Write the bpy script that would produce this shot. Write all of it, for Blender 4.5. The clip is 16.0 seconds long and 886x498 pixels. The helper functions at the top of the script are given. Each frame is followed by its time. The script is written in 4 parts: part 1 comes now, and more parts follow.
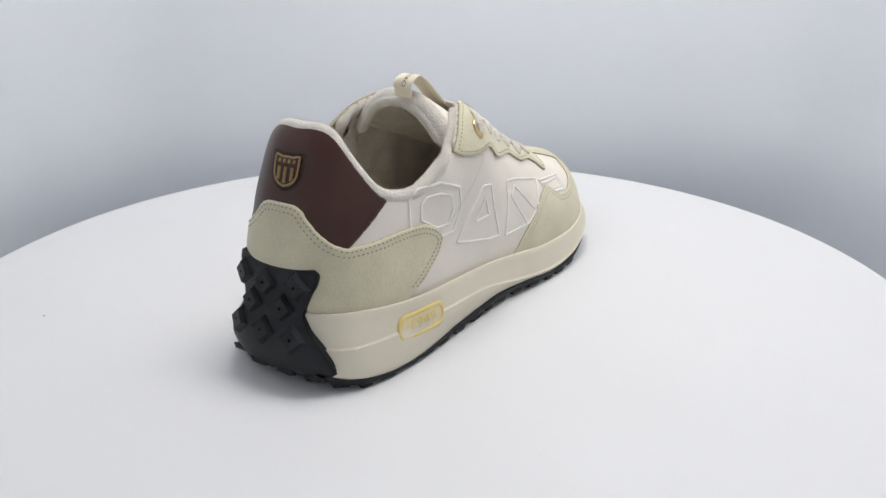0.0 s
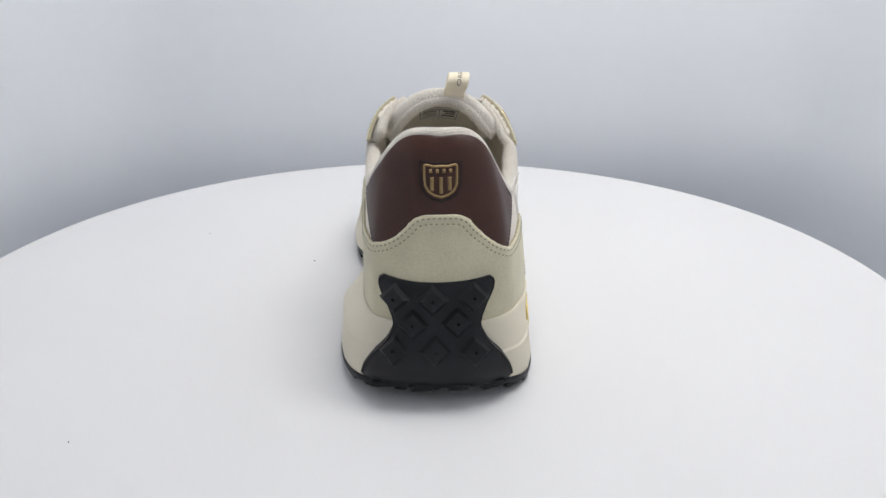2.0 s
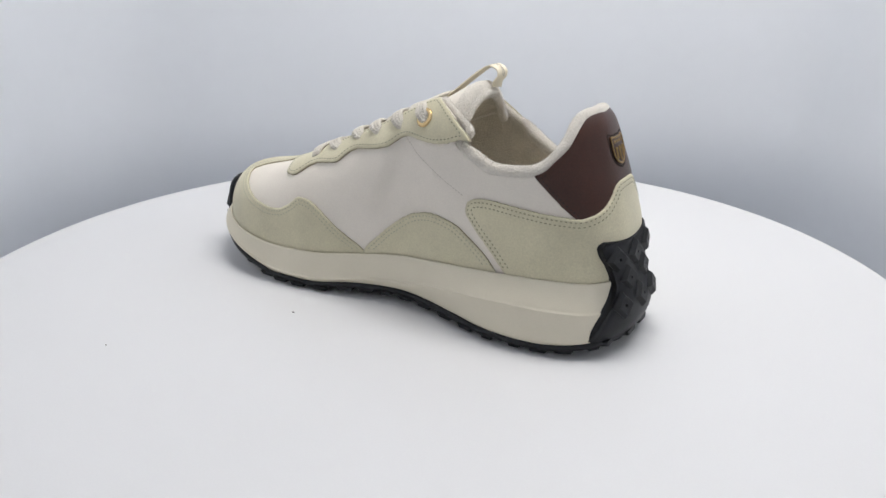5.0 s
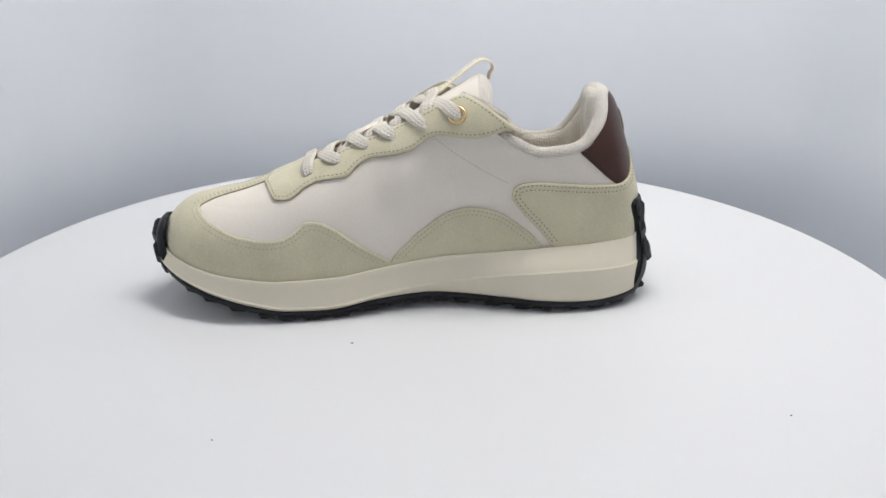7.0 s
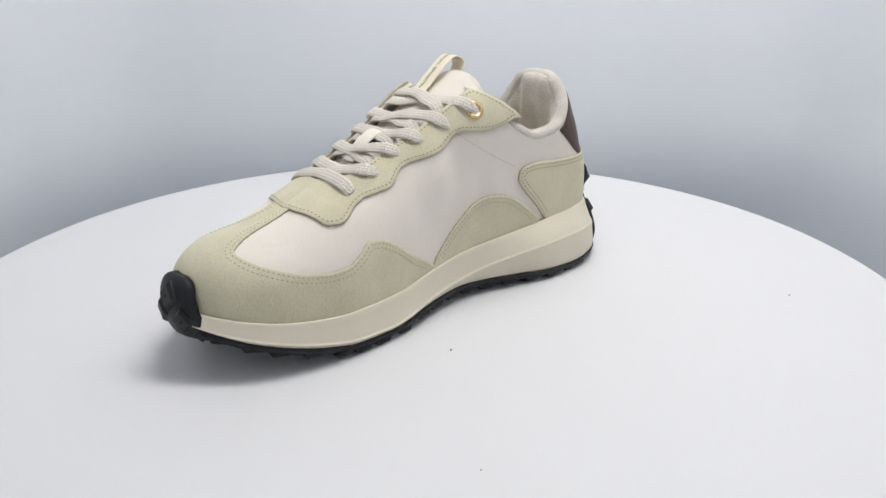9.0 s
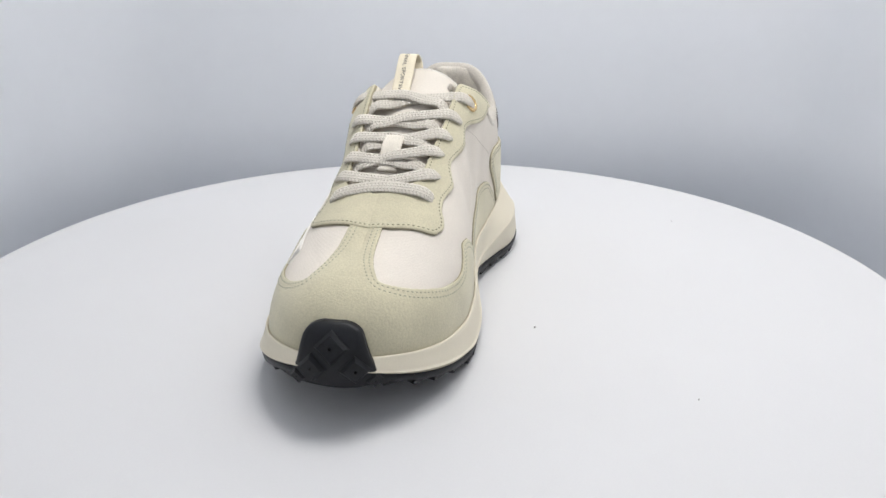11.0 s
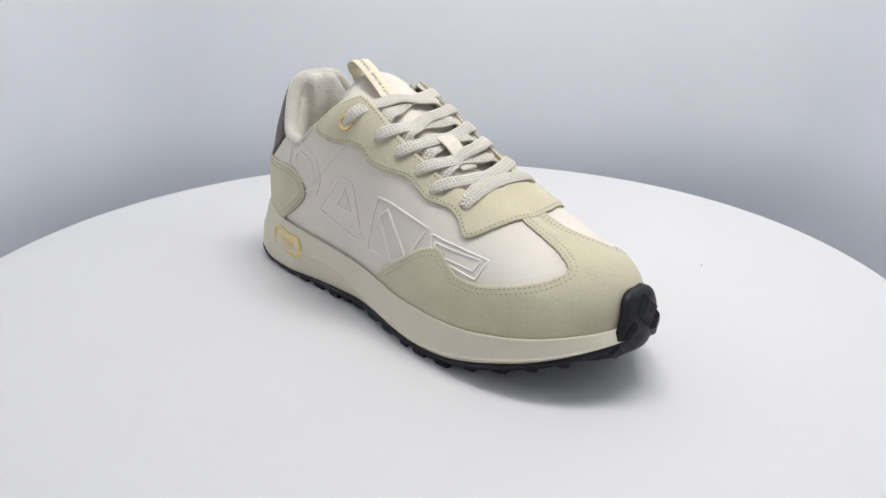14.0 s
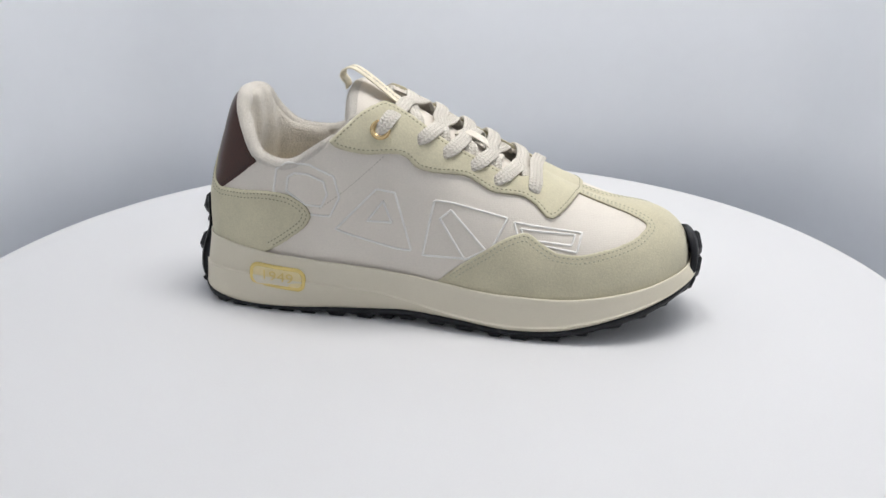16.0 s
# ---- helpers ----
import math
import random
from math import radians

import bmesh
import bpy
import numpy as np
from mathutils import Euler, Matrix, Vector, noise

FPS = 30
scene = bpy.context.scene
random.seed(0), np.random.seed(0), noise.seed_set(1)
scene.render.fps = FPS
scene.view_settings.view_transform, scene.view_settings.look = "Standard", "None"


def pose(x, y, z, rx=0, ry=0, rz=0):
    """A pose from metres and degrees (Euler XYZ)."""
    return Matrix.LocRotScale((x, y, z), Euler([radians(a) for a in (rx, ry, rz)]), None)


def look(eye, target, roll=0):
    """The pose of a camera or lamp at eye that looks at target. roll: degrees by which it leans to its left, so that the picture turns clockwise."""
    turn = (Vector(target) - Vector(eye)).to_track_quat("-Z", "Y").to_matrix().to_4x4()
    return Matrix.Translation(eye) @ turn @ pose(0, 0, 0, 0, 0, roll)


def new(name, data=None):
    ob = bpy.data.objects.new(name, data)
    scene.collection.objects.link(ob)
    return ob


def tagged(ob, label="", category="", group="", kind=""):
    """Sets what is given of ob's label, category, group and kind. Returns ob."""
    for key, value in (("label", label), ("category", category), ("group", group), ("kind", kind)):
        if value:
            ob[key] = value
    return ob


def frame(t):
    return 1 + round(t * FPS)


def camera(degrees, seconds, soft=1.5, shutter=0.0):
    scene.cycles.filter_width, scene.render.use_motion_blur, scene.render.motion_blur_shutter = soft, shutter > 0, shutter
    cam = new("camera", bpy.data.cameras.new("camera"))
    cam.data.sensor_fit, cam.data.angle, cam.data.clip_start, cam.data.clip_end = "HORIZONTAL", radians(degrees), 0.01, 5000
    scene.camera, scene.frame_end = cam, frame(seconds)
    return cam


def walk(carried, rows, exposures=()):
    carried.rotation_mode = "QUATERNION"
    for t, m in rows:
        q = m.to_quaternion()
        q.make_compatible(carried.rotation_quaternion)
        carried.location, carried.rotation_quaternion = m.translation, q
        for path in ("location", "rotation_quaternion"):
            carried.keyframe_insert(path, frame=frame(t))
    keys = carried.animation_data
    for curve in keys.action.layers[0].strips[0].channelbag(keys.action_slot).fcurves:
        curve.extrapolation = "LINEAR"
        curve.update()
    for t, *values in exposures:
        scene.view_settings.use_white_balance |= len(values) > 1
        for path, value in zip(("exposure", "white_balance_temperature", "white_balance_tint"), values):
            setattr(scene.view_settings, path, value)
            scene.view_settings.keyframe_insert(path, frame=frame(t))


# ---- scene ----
# A right-foot sneaker turns on a round white turntable inside a white photo tent.
TURN0, TURN_SPEED = 55.0, 18.296   # degrees, degrees per second
cam = camera(59.77, 16.0, soft=1.5)
TABLE_Z = -0.004                   # top of the turntable
EYE = (0.0, -0.4635, 0.2036)
AIM = (0.02353, 0.46688, -0.16225)
walk(cam, [(0.0, look(EYE, AIM)), (16.0, look(EYE, AIM))])

# ---- light ----
world = bpy.data.worlds.new("tent_sky")
scene.world = world
world.use_nodes = True
world.node_tree.nodes["Background"].inputs[0].default_value = (0.80, 0.88, 1.0, 1)
world.node_tree.nodes["Background"].inputs[1].default_value = 0.25


def area_lamp(name, eye, aim, sx, sy, power, colour):
    data = bpy.data.lights.new(name, "AREA")
    data.shape, data.size, data.size_y, data.energy, data.color = "RECTANGLE", sx, sy, power, colour
    ob = new(name, data)
    ob.matrix_world = look(eye, aim)
    return ob


area_lamp("tent_lamp_right", (0.29, 0.02, 0.92), (0.36, 0, 0), 0.24, 0.8, 8.4, (1.0, 0.98, 0.95))
area_lamp("tent_lamp_left", (-0.215, 0.0, 1.20), (-0.10, 0, 0), 0.36, 0.8, 0.4, (1.0, 0.98, 0.95))


# ---- materials ----
def material(name, colour, rough=0.7, metal=0.0, spread=0.06, scale=60.0, grain=400.0, bump=0.1, sheen=0.0,
             bump_size=0.0004, stretch=(1, 1, 1), coat=0.0, dark=None, gloss=0.5):
    m = bpy.data.materials.new(name)
    m.use_nodes = True
    nt = m.node_tree
    b = nt.nodes["Principled BSDF"]
    co = nt.nodes.new("ShaderNodeTexCoord")
    mp = nt.nodes.new("ShaderNodeMapping")
    mp.inputs["Scale"].default_value = stretch
    nt.links.new(co.outputs["Object"], mp.inputs[0])
    n1, n2 = nt.nodes.new("ShaderNodeTexNoise"), nt.nodes.new("ShaderNodeTexNoise")
    n1.inputs["Scale"].default_value, n2.inputs["Scale"].default_value = scale, grain
    n1.inputs["Detail"].default_value, n2.inputs["Detail"].default_value = 4, 3
    nt.links.new(co.outputs["Object"], n1.inputs[0])
    nt.links.new(mp.outputs[0], n2.inputs[0])
    mix = nt.nodes.new("ShaderNodeMath")
    mix.operation = "MULTIPLY_ADD"
    mix.inputs[1].default_value = 0.5
    half = nt.nodes.new("ShaderNodeMath")
    half.operation = "MULTIPLY"
    half.inputs[1].default_value = 0.5
    nt.links.new(n2.outputs[0], half.inputs[0])
    nt.links.new(n1.outputs[0], mix.inputs[0])
    nt.links.new(half.outputs[0], mix.inputs[2])
    ramp = nt.nodes.new("ShaderNodeValToRGB")
    lo = dark or tuple(c * (1 - 2.2 * spread) for c in colour)
    hi = tuple(min(1, c * (1 + 1.6 * spread)) for c in colour)
    ramp.color_ramp.elements[0].position, ramp.color_ramp.elements[1].position = 0.33, 0.67
    ramp.color_ramp.elements[0].color = (*lo, 1)
    ramp.color_ramp.elements[1].color = (*hi, 1)
    nt.links.new(mix.outputs[0], ramp.inputs[0])
    nt.links.new(ramp.outputs[0], b.inputs["Base Color"])
    b.inputs["Roughness"].default_value, b.inputs["Metallic"].default_value = rough, metal
    b.inputs["Specular IOR Level"].default_value = gloss
    if sheen:
        b.inputs["Sheen Weight"].default_value = sheen
        b.inputs["Sheen Roughness"].default_value = 0.5
    if coat:
        b.inputs["Coat Weight"].default_value = coat
    if bump:
        bp = nt.nodes.new("ShaderNodeBump")
        bp.inputs["Strength"].default_value, bp.inputs["Distance"].default_value = bump, bump_size
        nt.links.new(n2.outputs[0], bp.inputs["Height"])
        nt.links.new(bp.outputs[0], b.inputs["Normal"])
    return m


SUEDE = material("olive_cream_suede", (0.605, 0.562, 0.405), 0.95, spread=0.06, scale=45, grain=1000, bump=0.45, sheen=0.25)
RAW_EDGE = material("raw_suede_edge", (0.36, 0.325, 0.225), 1.0, spread=0.1, scale=200, grain=1500, bump=0.3)
CLOTH = material("ivory_nylon_twill", (0.76, 0.705, 0.63), 0.7, spread=0.03, scale=30, grain=1300, bump=0.2, stretch=(0.8, 1, 1.2))


def weave(m, period, depth):
    """Fine crossed threads of a woven cloth, added to the material's grain."""
    nt = m.node_tree
    co = [n for n in nt.nodes if n.type == "TEX_COORD"][0]
    old = [n for n in nt.nodes if n.type == "BUMP"][0]
    heights = []
    for way in ("X", "Z"):
        w = nt.nodes.new("ShaderNodeTexWave")
        w.bands_direction = way
        w.inputs["Scale"].default_value = 0.314 / period
        w.inputs["Distortion"].default_value, w.inputs["Detail"].default_value = 1.2, 1.0
        nt.links.new(co.outputs["Object"], w.inputs[0])
        heights.append(w.outputs["Fac"])
    add = nt.nodes.new("ShaderNodeMath")
    nt.links.new(heights[0], add.inputs[0])
    nt.links.new(heights[1], add.inputs[1])
    bp = nt.nodes.new("ShaderNodeBump")
    bp.inputs["Strength"].default_value, bp.inputs["Distance"].default_value = 0.32, depth
    nt.links.new(add.outputs[0], bp.inputs["Height"])
    nt.links.new(old.outputs[0], bp.inputs["Normal"])
    nt.links.new(bp.outputs[0], nt.nodes["Principled BSDF"].inputs["Normal"])


weave(CLOTH, 0.0009, 0.00005)
PLUSH = material("ivory_terry_plush", (0.70, 0.655, 0.585), 1.0, spread=0.06, scale=120, grain=1100, bump=0.9, sheen=0.4, bump_size=0.0012)
LEATHER = material("dark_brown_leather", (0.050, 0.0175, 0.011), 0.34, spread=0.14, scale=40, grain=1300, bump=0.16, gloss=0.4)
FOAM = material("cream_foam", (0.70, 0.645, 0.52), 0.6, spread=0.02, scale=25, grain=1600, bump=0.10)
RUBBER = material("black_rubber", (0.011, 0.012, 0.015), 0.5, spread=0.14, scale=60, grain=1500, bump=0.12, gloss=0.3)
THREAD = material("sage_thread", (0.30, 0.29, 0.20), 0.8, spread=0.1, scale=200, grain=2000)
CAP_THREAD = material("pale_sage_thread", (0.44, 0.43, 0.32), 0.8, spread=0.1, scale=200, grain=2000)
SEAM_THREAD = material("beige_thread", (0.52, 0.47, 0.40), 0.8, spread=0.1, scale=200, grain=2000)
GOLD = material("brushed_gold_metal", (0.76, 0.56, 0.29), 0.25, metal=1.0, spread=0.05, scale=200, grain=900, bump=0.1)
GILT = material("matt_gold_foil", (0.31, 0.21, 0.095), 0.45, metal=0.6, spread=0.12, scale=300, grain=1500, bump=0.15)
AMBER = material("amber_clear_plastic", (0.78, 0.60, 0.20), 0.18, spread=0.03, scale=60, grain=400, bump=0.02, coat=0.6)
AMBER_CORE = material("milky_amber_plastic", (0.79, 0.66, 0.36), 0.3, spread=0.03, scale=60, grain=400, bump=0.02, coat=0.4)
RIBBON = material("cream_grosgrain_ribbon", (0.82, 0.745, 0.58), 0.75, spread=0.04, scale=80, grain=900, bump=0.3, stretch=(4, 0.2, 4))
KEEPER = material("ivory_woven_tape", (0.80, 0.745, 0.65), 0.8, spread=0.06, scale=80, grain=1100, bump=0.5, stretch=(0.3, 3, 0.3))
INK = material("dark_grey_print", (0.09, 0.085, 0.08), 0.7, spread=0.1, scale=100, grain=900)
EMBROIDERY = material("white_embroidery_thread", (0.86, 0.84, 0.80), 0.38, spread=0.05, scale=120, grain=1800, bump=0.4)
LINING = material("beige_knit_lining", (0.70, 0.65, 0.57), 1.0, spread=0.09, scale=90, grain=1000, bump=0.9, sheen=0.4, bump_size=0.0012)
BRASS = material("dull_yellow_print", (0.74, 0.57, 0.20), 0.4, spread=0.06, scale=80, grain=600)
INSOLE = material("cream_insole_felt", (0.78, 0.70, 0.53), 0.95, spread=0.04, scale=70, grain=1000, bump=0.3)
BROWN_THREAD = material("dark_brown_thread", (0.022, 0.012, 0.010), 0.7, spread=0.1, scale=200, grain=2000)
LABEL = material("grey_woven_label", (0.72, 0.72, 0.71), 0.7, spread=0.06, scale=150, grain=1200)
DUST = material("grey_dust", (0.25, 0.24, 0.23), 0.9, spread=0.1)


def lace_material():
    """Flat braided lace: rows of slanted yarns, by the ribbon's own length and width."""
    m = material("beige_braided_lace", (0.72, 0.675, 0.60), 0.85, spread=0.05, scale=100, grain=1500, bump=0.2)
    nt = m.node_tree
    b = nt.nodes["Principled BSDF"]
    uv = nt.nodes.new("ShaderNodeUVMap")
    sep = nt.nodes.new("ShaderNodeSeparateXYZ")
    nt.links.new(uv.outputs[0], sep.inputs[0])

    def op(kind, x, y):
        n = nt.nodes.new("ShaderNodeMath")
        n.operation = kind
        for i, q in enumerate((x, y)):
            if q is None:
                continue
            if isinstance(q, (int, float)):
                n.inputs[i].default_value = q
            else:
                nt.links.new(q, n.inputs[i])
        return n.outputs[0]
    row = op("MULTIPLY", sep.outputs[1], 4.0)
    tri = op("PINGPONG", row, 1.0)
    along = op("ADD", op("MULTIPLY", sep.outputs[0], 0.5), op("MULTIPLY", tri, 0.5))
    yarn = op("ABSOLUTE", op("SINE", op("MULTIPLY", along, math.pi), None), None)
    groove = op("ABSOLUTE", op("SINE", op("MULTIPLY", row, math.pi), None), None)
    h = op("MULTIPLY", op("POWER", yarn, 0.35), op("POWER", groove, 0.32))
    bp = nt.nodes.new("ShaderNodeBump")
    bp.inputs["Strength"].default_value, bp.inputs["Distance"].default_value = 0.9, 0.0006
    nt.links.new(h, bp.inputs["Height"])
    nt.links.new(bp.outputs[0], b.inputs["Normal"])
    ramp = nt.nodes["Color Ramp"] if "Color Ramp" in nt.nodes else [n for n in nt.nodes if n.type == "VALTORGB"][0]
    # shade between the yarns is put into the colour, darker where h is low
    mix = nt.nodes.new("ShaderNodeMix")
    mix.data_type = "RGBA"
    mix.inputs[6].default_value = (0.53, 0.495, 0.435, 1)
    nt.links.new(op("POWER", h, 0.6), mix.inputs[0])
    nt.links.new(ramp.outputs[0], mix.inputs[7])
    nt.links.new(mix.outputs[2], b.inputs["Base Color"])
    return m


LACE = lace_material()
PAPER = material("white_tent_cloth", (0.815, 0.835, 0.87), 0.9, spread=0.004, scale=3, grain=60, bump=0.03)
DIM_FLOOR = material("added_grey_floor", (0.61, 0.635, 0.685), 0.6, spread=0.04, scale=8, grain=300, bump=0.05)
BOARD = material("white_matt_acrylic", (0.67, 0.672, 0.685), 0.55, spread=0.008, scale=6, grain=900, bump=0.03)


# ---- geometry helpers (shoe space in millimetres, x to the toe, y to the left, z up) ----
def link(name, verts, faces, mat, parent=None, label="", kind="", smooth=True, unit=0.001):
    me = bpy.data.meshes.new(name)
    v = np.asarray(verts, float) * unit
    me.from_pydata([tuple(p) for p in v], [], [tuple(int(i) for i in f) for f in faces])
    me.materials.append(mat)
    if smooth:
        me.polygons.foreach_set("use_smooth", [True] * len(me.polygons))
    me.update()
    ob = new(name, me)
    ob.parent = parent
    if label or kind:
        tagged(ob, label=label, kind=kind)
    return ob


def curve(xs, ys):
    """A smooth function through points (monotone cubic)."""
    xs, ys = np.array(xs, float), np.array(ys, float)
    d = np.diff(ys) / np.diff(xs)
    m = np.zeros(len(xs))
    m[0], m[-1] = d[0], d[-1]
    for i in range(1, len(xs) - 1):
        m[i] = 0.0 if d[i - 1] * d[i] <= 0 else 2 * d[i - 1] * d[i] / (d[i - 1] + d[i])

    def f(x):
        x = np.clip(np.asarray(x, float), xs[0], xs[-1])
        i = np.clip(np.searchsorted(xs, x) - 1, 0, len(xs) - 2)
        h = xs[i + 1] - xs[i]
        s = (x - xs[i]) / h
        return ((1 + 2 * s) * (1 - s) ** 2 * ys[i] + s * (1 - s) ** 2 * h * m[i]
                + s * s * (3 - 2 * s) * ys[i + 1] + s * s * (s - 1) * h * m[i + 1])
    return f


def catmull(pts, closed, n):
    p = np.array(pts, float)
    k = len(p)
    segs = k if closed else k - 1
    out = []
    for s in np.linspace(0, segs, n, endpoint=not closed):
        i = min(int(s), segs - 1)
        f = s - i
        idx = [(i - 1), i, i + 1, i + 2]
        q = [p[j % k] if closed else p[min(max(j, 0), k - 1)] for j in idx]
        out.append(0.5 * ((2 * q[1]) + (q[2] - q[0]) * f + (2 * q[0] - 5 * q[1] + 4 * q[2] - q[3]) * f ** 2
                          + (3 * q[1] - q[0] - 3 * q[2] + q[3]) * f ** 3))
    return np.array(out)


def even(p, n, closed=False):
    """The polyline p with n points at even steps."""
    q = np.vstack([p, p[:1]]) if closed else p
    d = np.concatenate([[0], np.cumsum(np.linalg.norm(np.diff(q, axis=0), axis=1))])
    s = np.linspace(0, d[-1], n, endpoint=not closed)
    return np.stack([np.interp(s, d, q[:, i]) for i in range(q.shape[1])], -1)


def grid_faces(nu, nv, wrap):
    f = []
    for i in range(nu if wrap else nu - 1):
        j = (i + 1) % nu
        for k in range(nv - 1):
            f.append((i * nv + k, j * nv + k, j * nv + k + 1, i * nv + k + 1))
    return f


def smoothmax(a, b, r):
    h = np.clip(0.5 + 0.5 * (a - b) / r, 0, 1)
    return b * (1 - h) + a * h + r * h * (1 - h)


# ---- turntable ----
def turntable():
    base = tagged(new("turntable"), label="round white matt turntable disc turning slowly", category="turntable")
    prof = [(0.0, 0.0), (0.3065, 0.0), (0.3090, -0.0006), (0.3100, -0.0022), (0.3100, -0.0120), (0.3085, -0.014), (0.0, -0.014)]
    n = 160
    v, f = [], []
    for a in range(n):
        c, s = math.cos(2 * math.pi * a / n), math.sin(2 * math.pi * a / n)
        for r, z in prof[1:-1]:
            v.append((r * c, r * s, z))
    k = len(prof) - 2
    for a in range(n):
        b = (a + 1) % n
        for j in range(k - 1):
            f.append((a * k + j + 1, b * k + j + 1, b * k + j, a * k + j))
    f.append([a * k for a in range(n)])
    f.append([a * k + k - 1 for a in reversed(range(n))])
    link("disc", v, f, BOARD, base, smooth=False, unit=1)
    foot = [(0.10 * math.cos(2 * math.pi * a / 48), 0.10 * math.sin(2 * math.pi * a / 48), z) for a in range(48) for z in (-0.0142, -0.181)]
    link("hub", foot, grid_faces(48, 2, True), BOARD, base, unit=1)
    return base


def tent():
    """A box of white cloth with rounded inner corners around table and camera, on an added grey floor."""
    # the front wall, unseen behind the camera, is added and bounces fill light
    hw, back, front, r, top = 0.47, 0.56, -0.95, 0.15, 1.25
    pts = []
    for cx, cy, a0 in ((hw - r, back - r, 0), (-hw + r, back - r, 90), (-hw + r, front + r, 180), (hw - r, front + r, 270)):
        for a in np.linspace(a0, a0 + 90, 14):
            pts.append((cx + r * math.cos(radians(a)), cy + r * math.sin(radians(a))))
    prof = [(0.0, z) for z in np.linspace(top, -0.185, 9)]
    v = []
    cx, cy = 0.0, (back + front) / 2
    for x, y in pts:
        d = math.hypot(x - cx, y - cy)
        for inset, z in prof:
            s = 1 - inset / d
            v.append((cx + (x - cx) * s, cy + (y - cy) * s, z))
    k = len(prof)
    f = [tuple(reversed(q)) for q in grid_faces(len(pts), k, True)]
    wall = link("wall_tent", v, f, PAPER, unit=1)
    solid = wall.modifiers.new("thick", "SOLIDIFY")
    solid.thickness, solid.offset = 0.004, -1
    tagged(wall, label="seamless white cloth walls of a photo tent", category="wall", kind="structure")
    roof = [(-hw, front), (hw, front), (hw, back), (-hw, back)]
    rv = [(x, y, z) for z in (top + 0.001, top + 0.02) for x, y in roof]
    ceiling = link("ceiling", rv, [(3, 2, 1, 0), (4, 5, 6, 7), (0, 1, 5, 4), (1, 2, 6, 5), (2, 3, 7, 6), (3, 0, 4, 7)], PAPER, smooth=False, unit=1)
    tagged(ceiling, label="white cloth roof of the photo tent", category="ceiling", kind="structure")
    # unseen grey floor, added so that little light bounces onto the wall foot
    fl = [(x, y, -0.1851) for x, y in ((-0.5, -1.0), (0.5, -1.0), (0.5, 0.66), (-0.5, 0.66))]
    floor = link("floor", fl + [(x, y, -0.205) for x, y, z in fl], [(0, 1, 2, 3), (7, 6, 5, 4), (0, 4, 5, 1), (1, 5, 6, 2), (2, 6, 7, 3), (3, 7, 4, 0)], DIM_FLOOR, smooth=False, unit=1)
    tagged(floor, label="unseen grey floor added to dim the foot of the tent walls", category="floor", kind="structure")


# ---- sneaker: the shared shapes ----
NU = 420
# widest line of the midsole seen from above, heel centre first, round the left side to the toe and back
PLAN = even(catmull([(-141.5, -4), (-139, 17), (-128, 36), (-108, 45.5), (-85, 48.3), (-65, 47.3), (-45, 42.5), (-22, 36.5), (-5, 35), (12, 36.8), (30, 41), (50, 46), (70, 48.5), (95, 49), (125, 43.5), (149, 30),
                     (164, 11), (167.5, -7), (161, -29), (140, -49.5), (112, -61.5), (78, -66), (45, -64), (20, -60), (0, -57.3), (-35, -56), (-60, -56), (-85, -55.2),
                     (-112, -51.5), (-129.5, -43.5), (-139, -26)], True, 1200), NU, True)
tang = np.roll(PLAN, -1, axis=0) - np.roll(PLAN, 1, axis=0)
tang /= np.linalg.norm(tang, axis=1)[:, None]
INWARD = np.stack([tang[:, 1], -tang[:, 0]], -1)
if np.mean(np.sum(INWARD * (np.array([0, -8]) - PLAN), axis=1)) < 0:
    INWARD = -INWARD
LEFT = np.arange(NU) <= int(np.argmax(PLAN[:, 0]))

low_left = curve([-147, -138, -128, -112, -100, -75, -40, -20, 0, 30, 60, 85, 105, 120, 134, 145, 155, 161, 168], [10, 7, 5, 3.2, 2.6, 2.6, 3.6, 4.4, 5.6, 4.8, 1.8, 2.4, 5.6, 9.2, 12.9, 16.4, 20.2, 22.8, 25.5])
low_right = curve([-147, -138, -128, -112, -100, -75, -40, -20, 0, 30, 60, 85, 105, 120, 134, 145, 155, 161, 168], [10, 6, 2.8, 0.0, -1.0, -1.2, 0.6, 2.0, 3.4, 2.8, 0.6, 1.8, 5.4, 9.2, 12.9, 16.4, 20.2, 22.8, 25.5])
crease_left = curve([-147, -105, -80, -60, -45, -30, -18, -5, 10, 25, 40, 60, 85, 105, 120, 134, 145, 155, 168], [21, 22.5, 22.6, 21.4, 19.4, 16.8, 14.8, 12.6, 11.2, 9.6, 7.4, 5.2, 5.8, 9.2, 12.7, 16.3, 19.4, 22.8, 28])
crease_right = curve([-147, -105, -60, -30, -18, -5, 10, 22, 40, 60, 85, 105, 120, 134, 145, 155, 168], [20, 18.6, 17, 15.8, 14.8, 12.4, 9.6, 7.6, 5.6, 4.4, 5.6, 9.2, 12.7, 16.3, 19.4, 22.8, 28])
bite = curve([-147, -120, -97, -80, -45, -9, 22, 57, 90, 120, 140, 152, 162, 169], [37, 36.5, 35.4, 34.6, 32.4, 29.8, 26.0, 22.0, 21.4, 23.8, 26.6, 29, 31, 32.5])


inset_left = curve([-142, -138, -128, -116, -100, -80, -60, -40, -22, -5, 12, 30, 50, 168], [6.8, 8.2, 11.2, 13.4, 14.8, 15.2, 13, 8.5, 4.4, 3.4, 3.8, 5, 6, 6.4])
inset_right = curve([-142, -138, -128, -118, -105, -80, -40, 0, 25, 50, 168], [6.8, 8.0, 10.4, 10, 8, 4.8, 5.0, 5.0, 5.4, 6.0, 6.4])


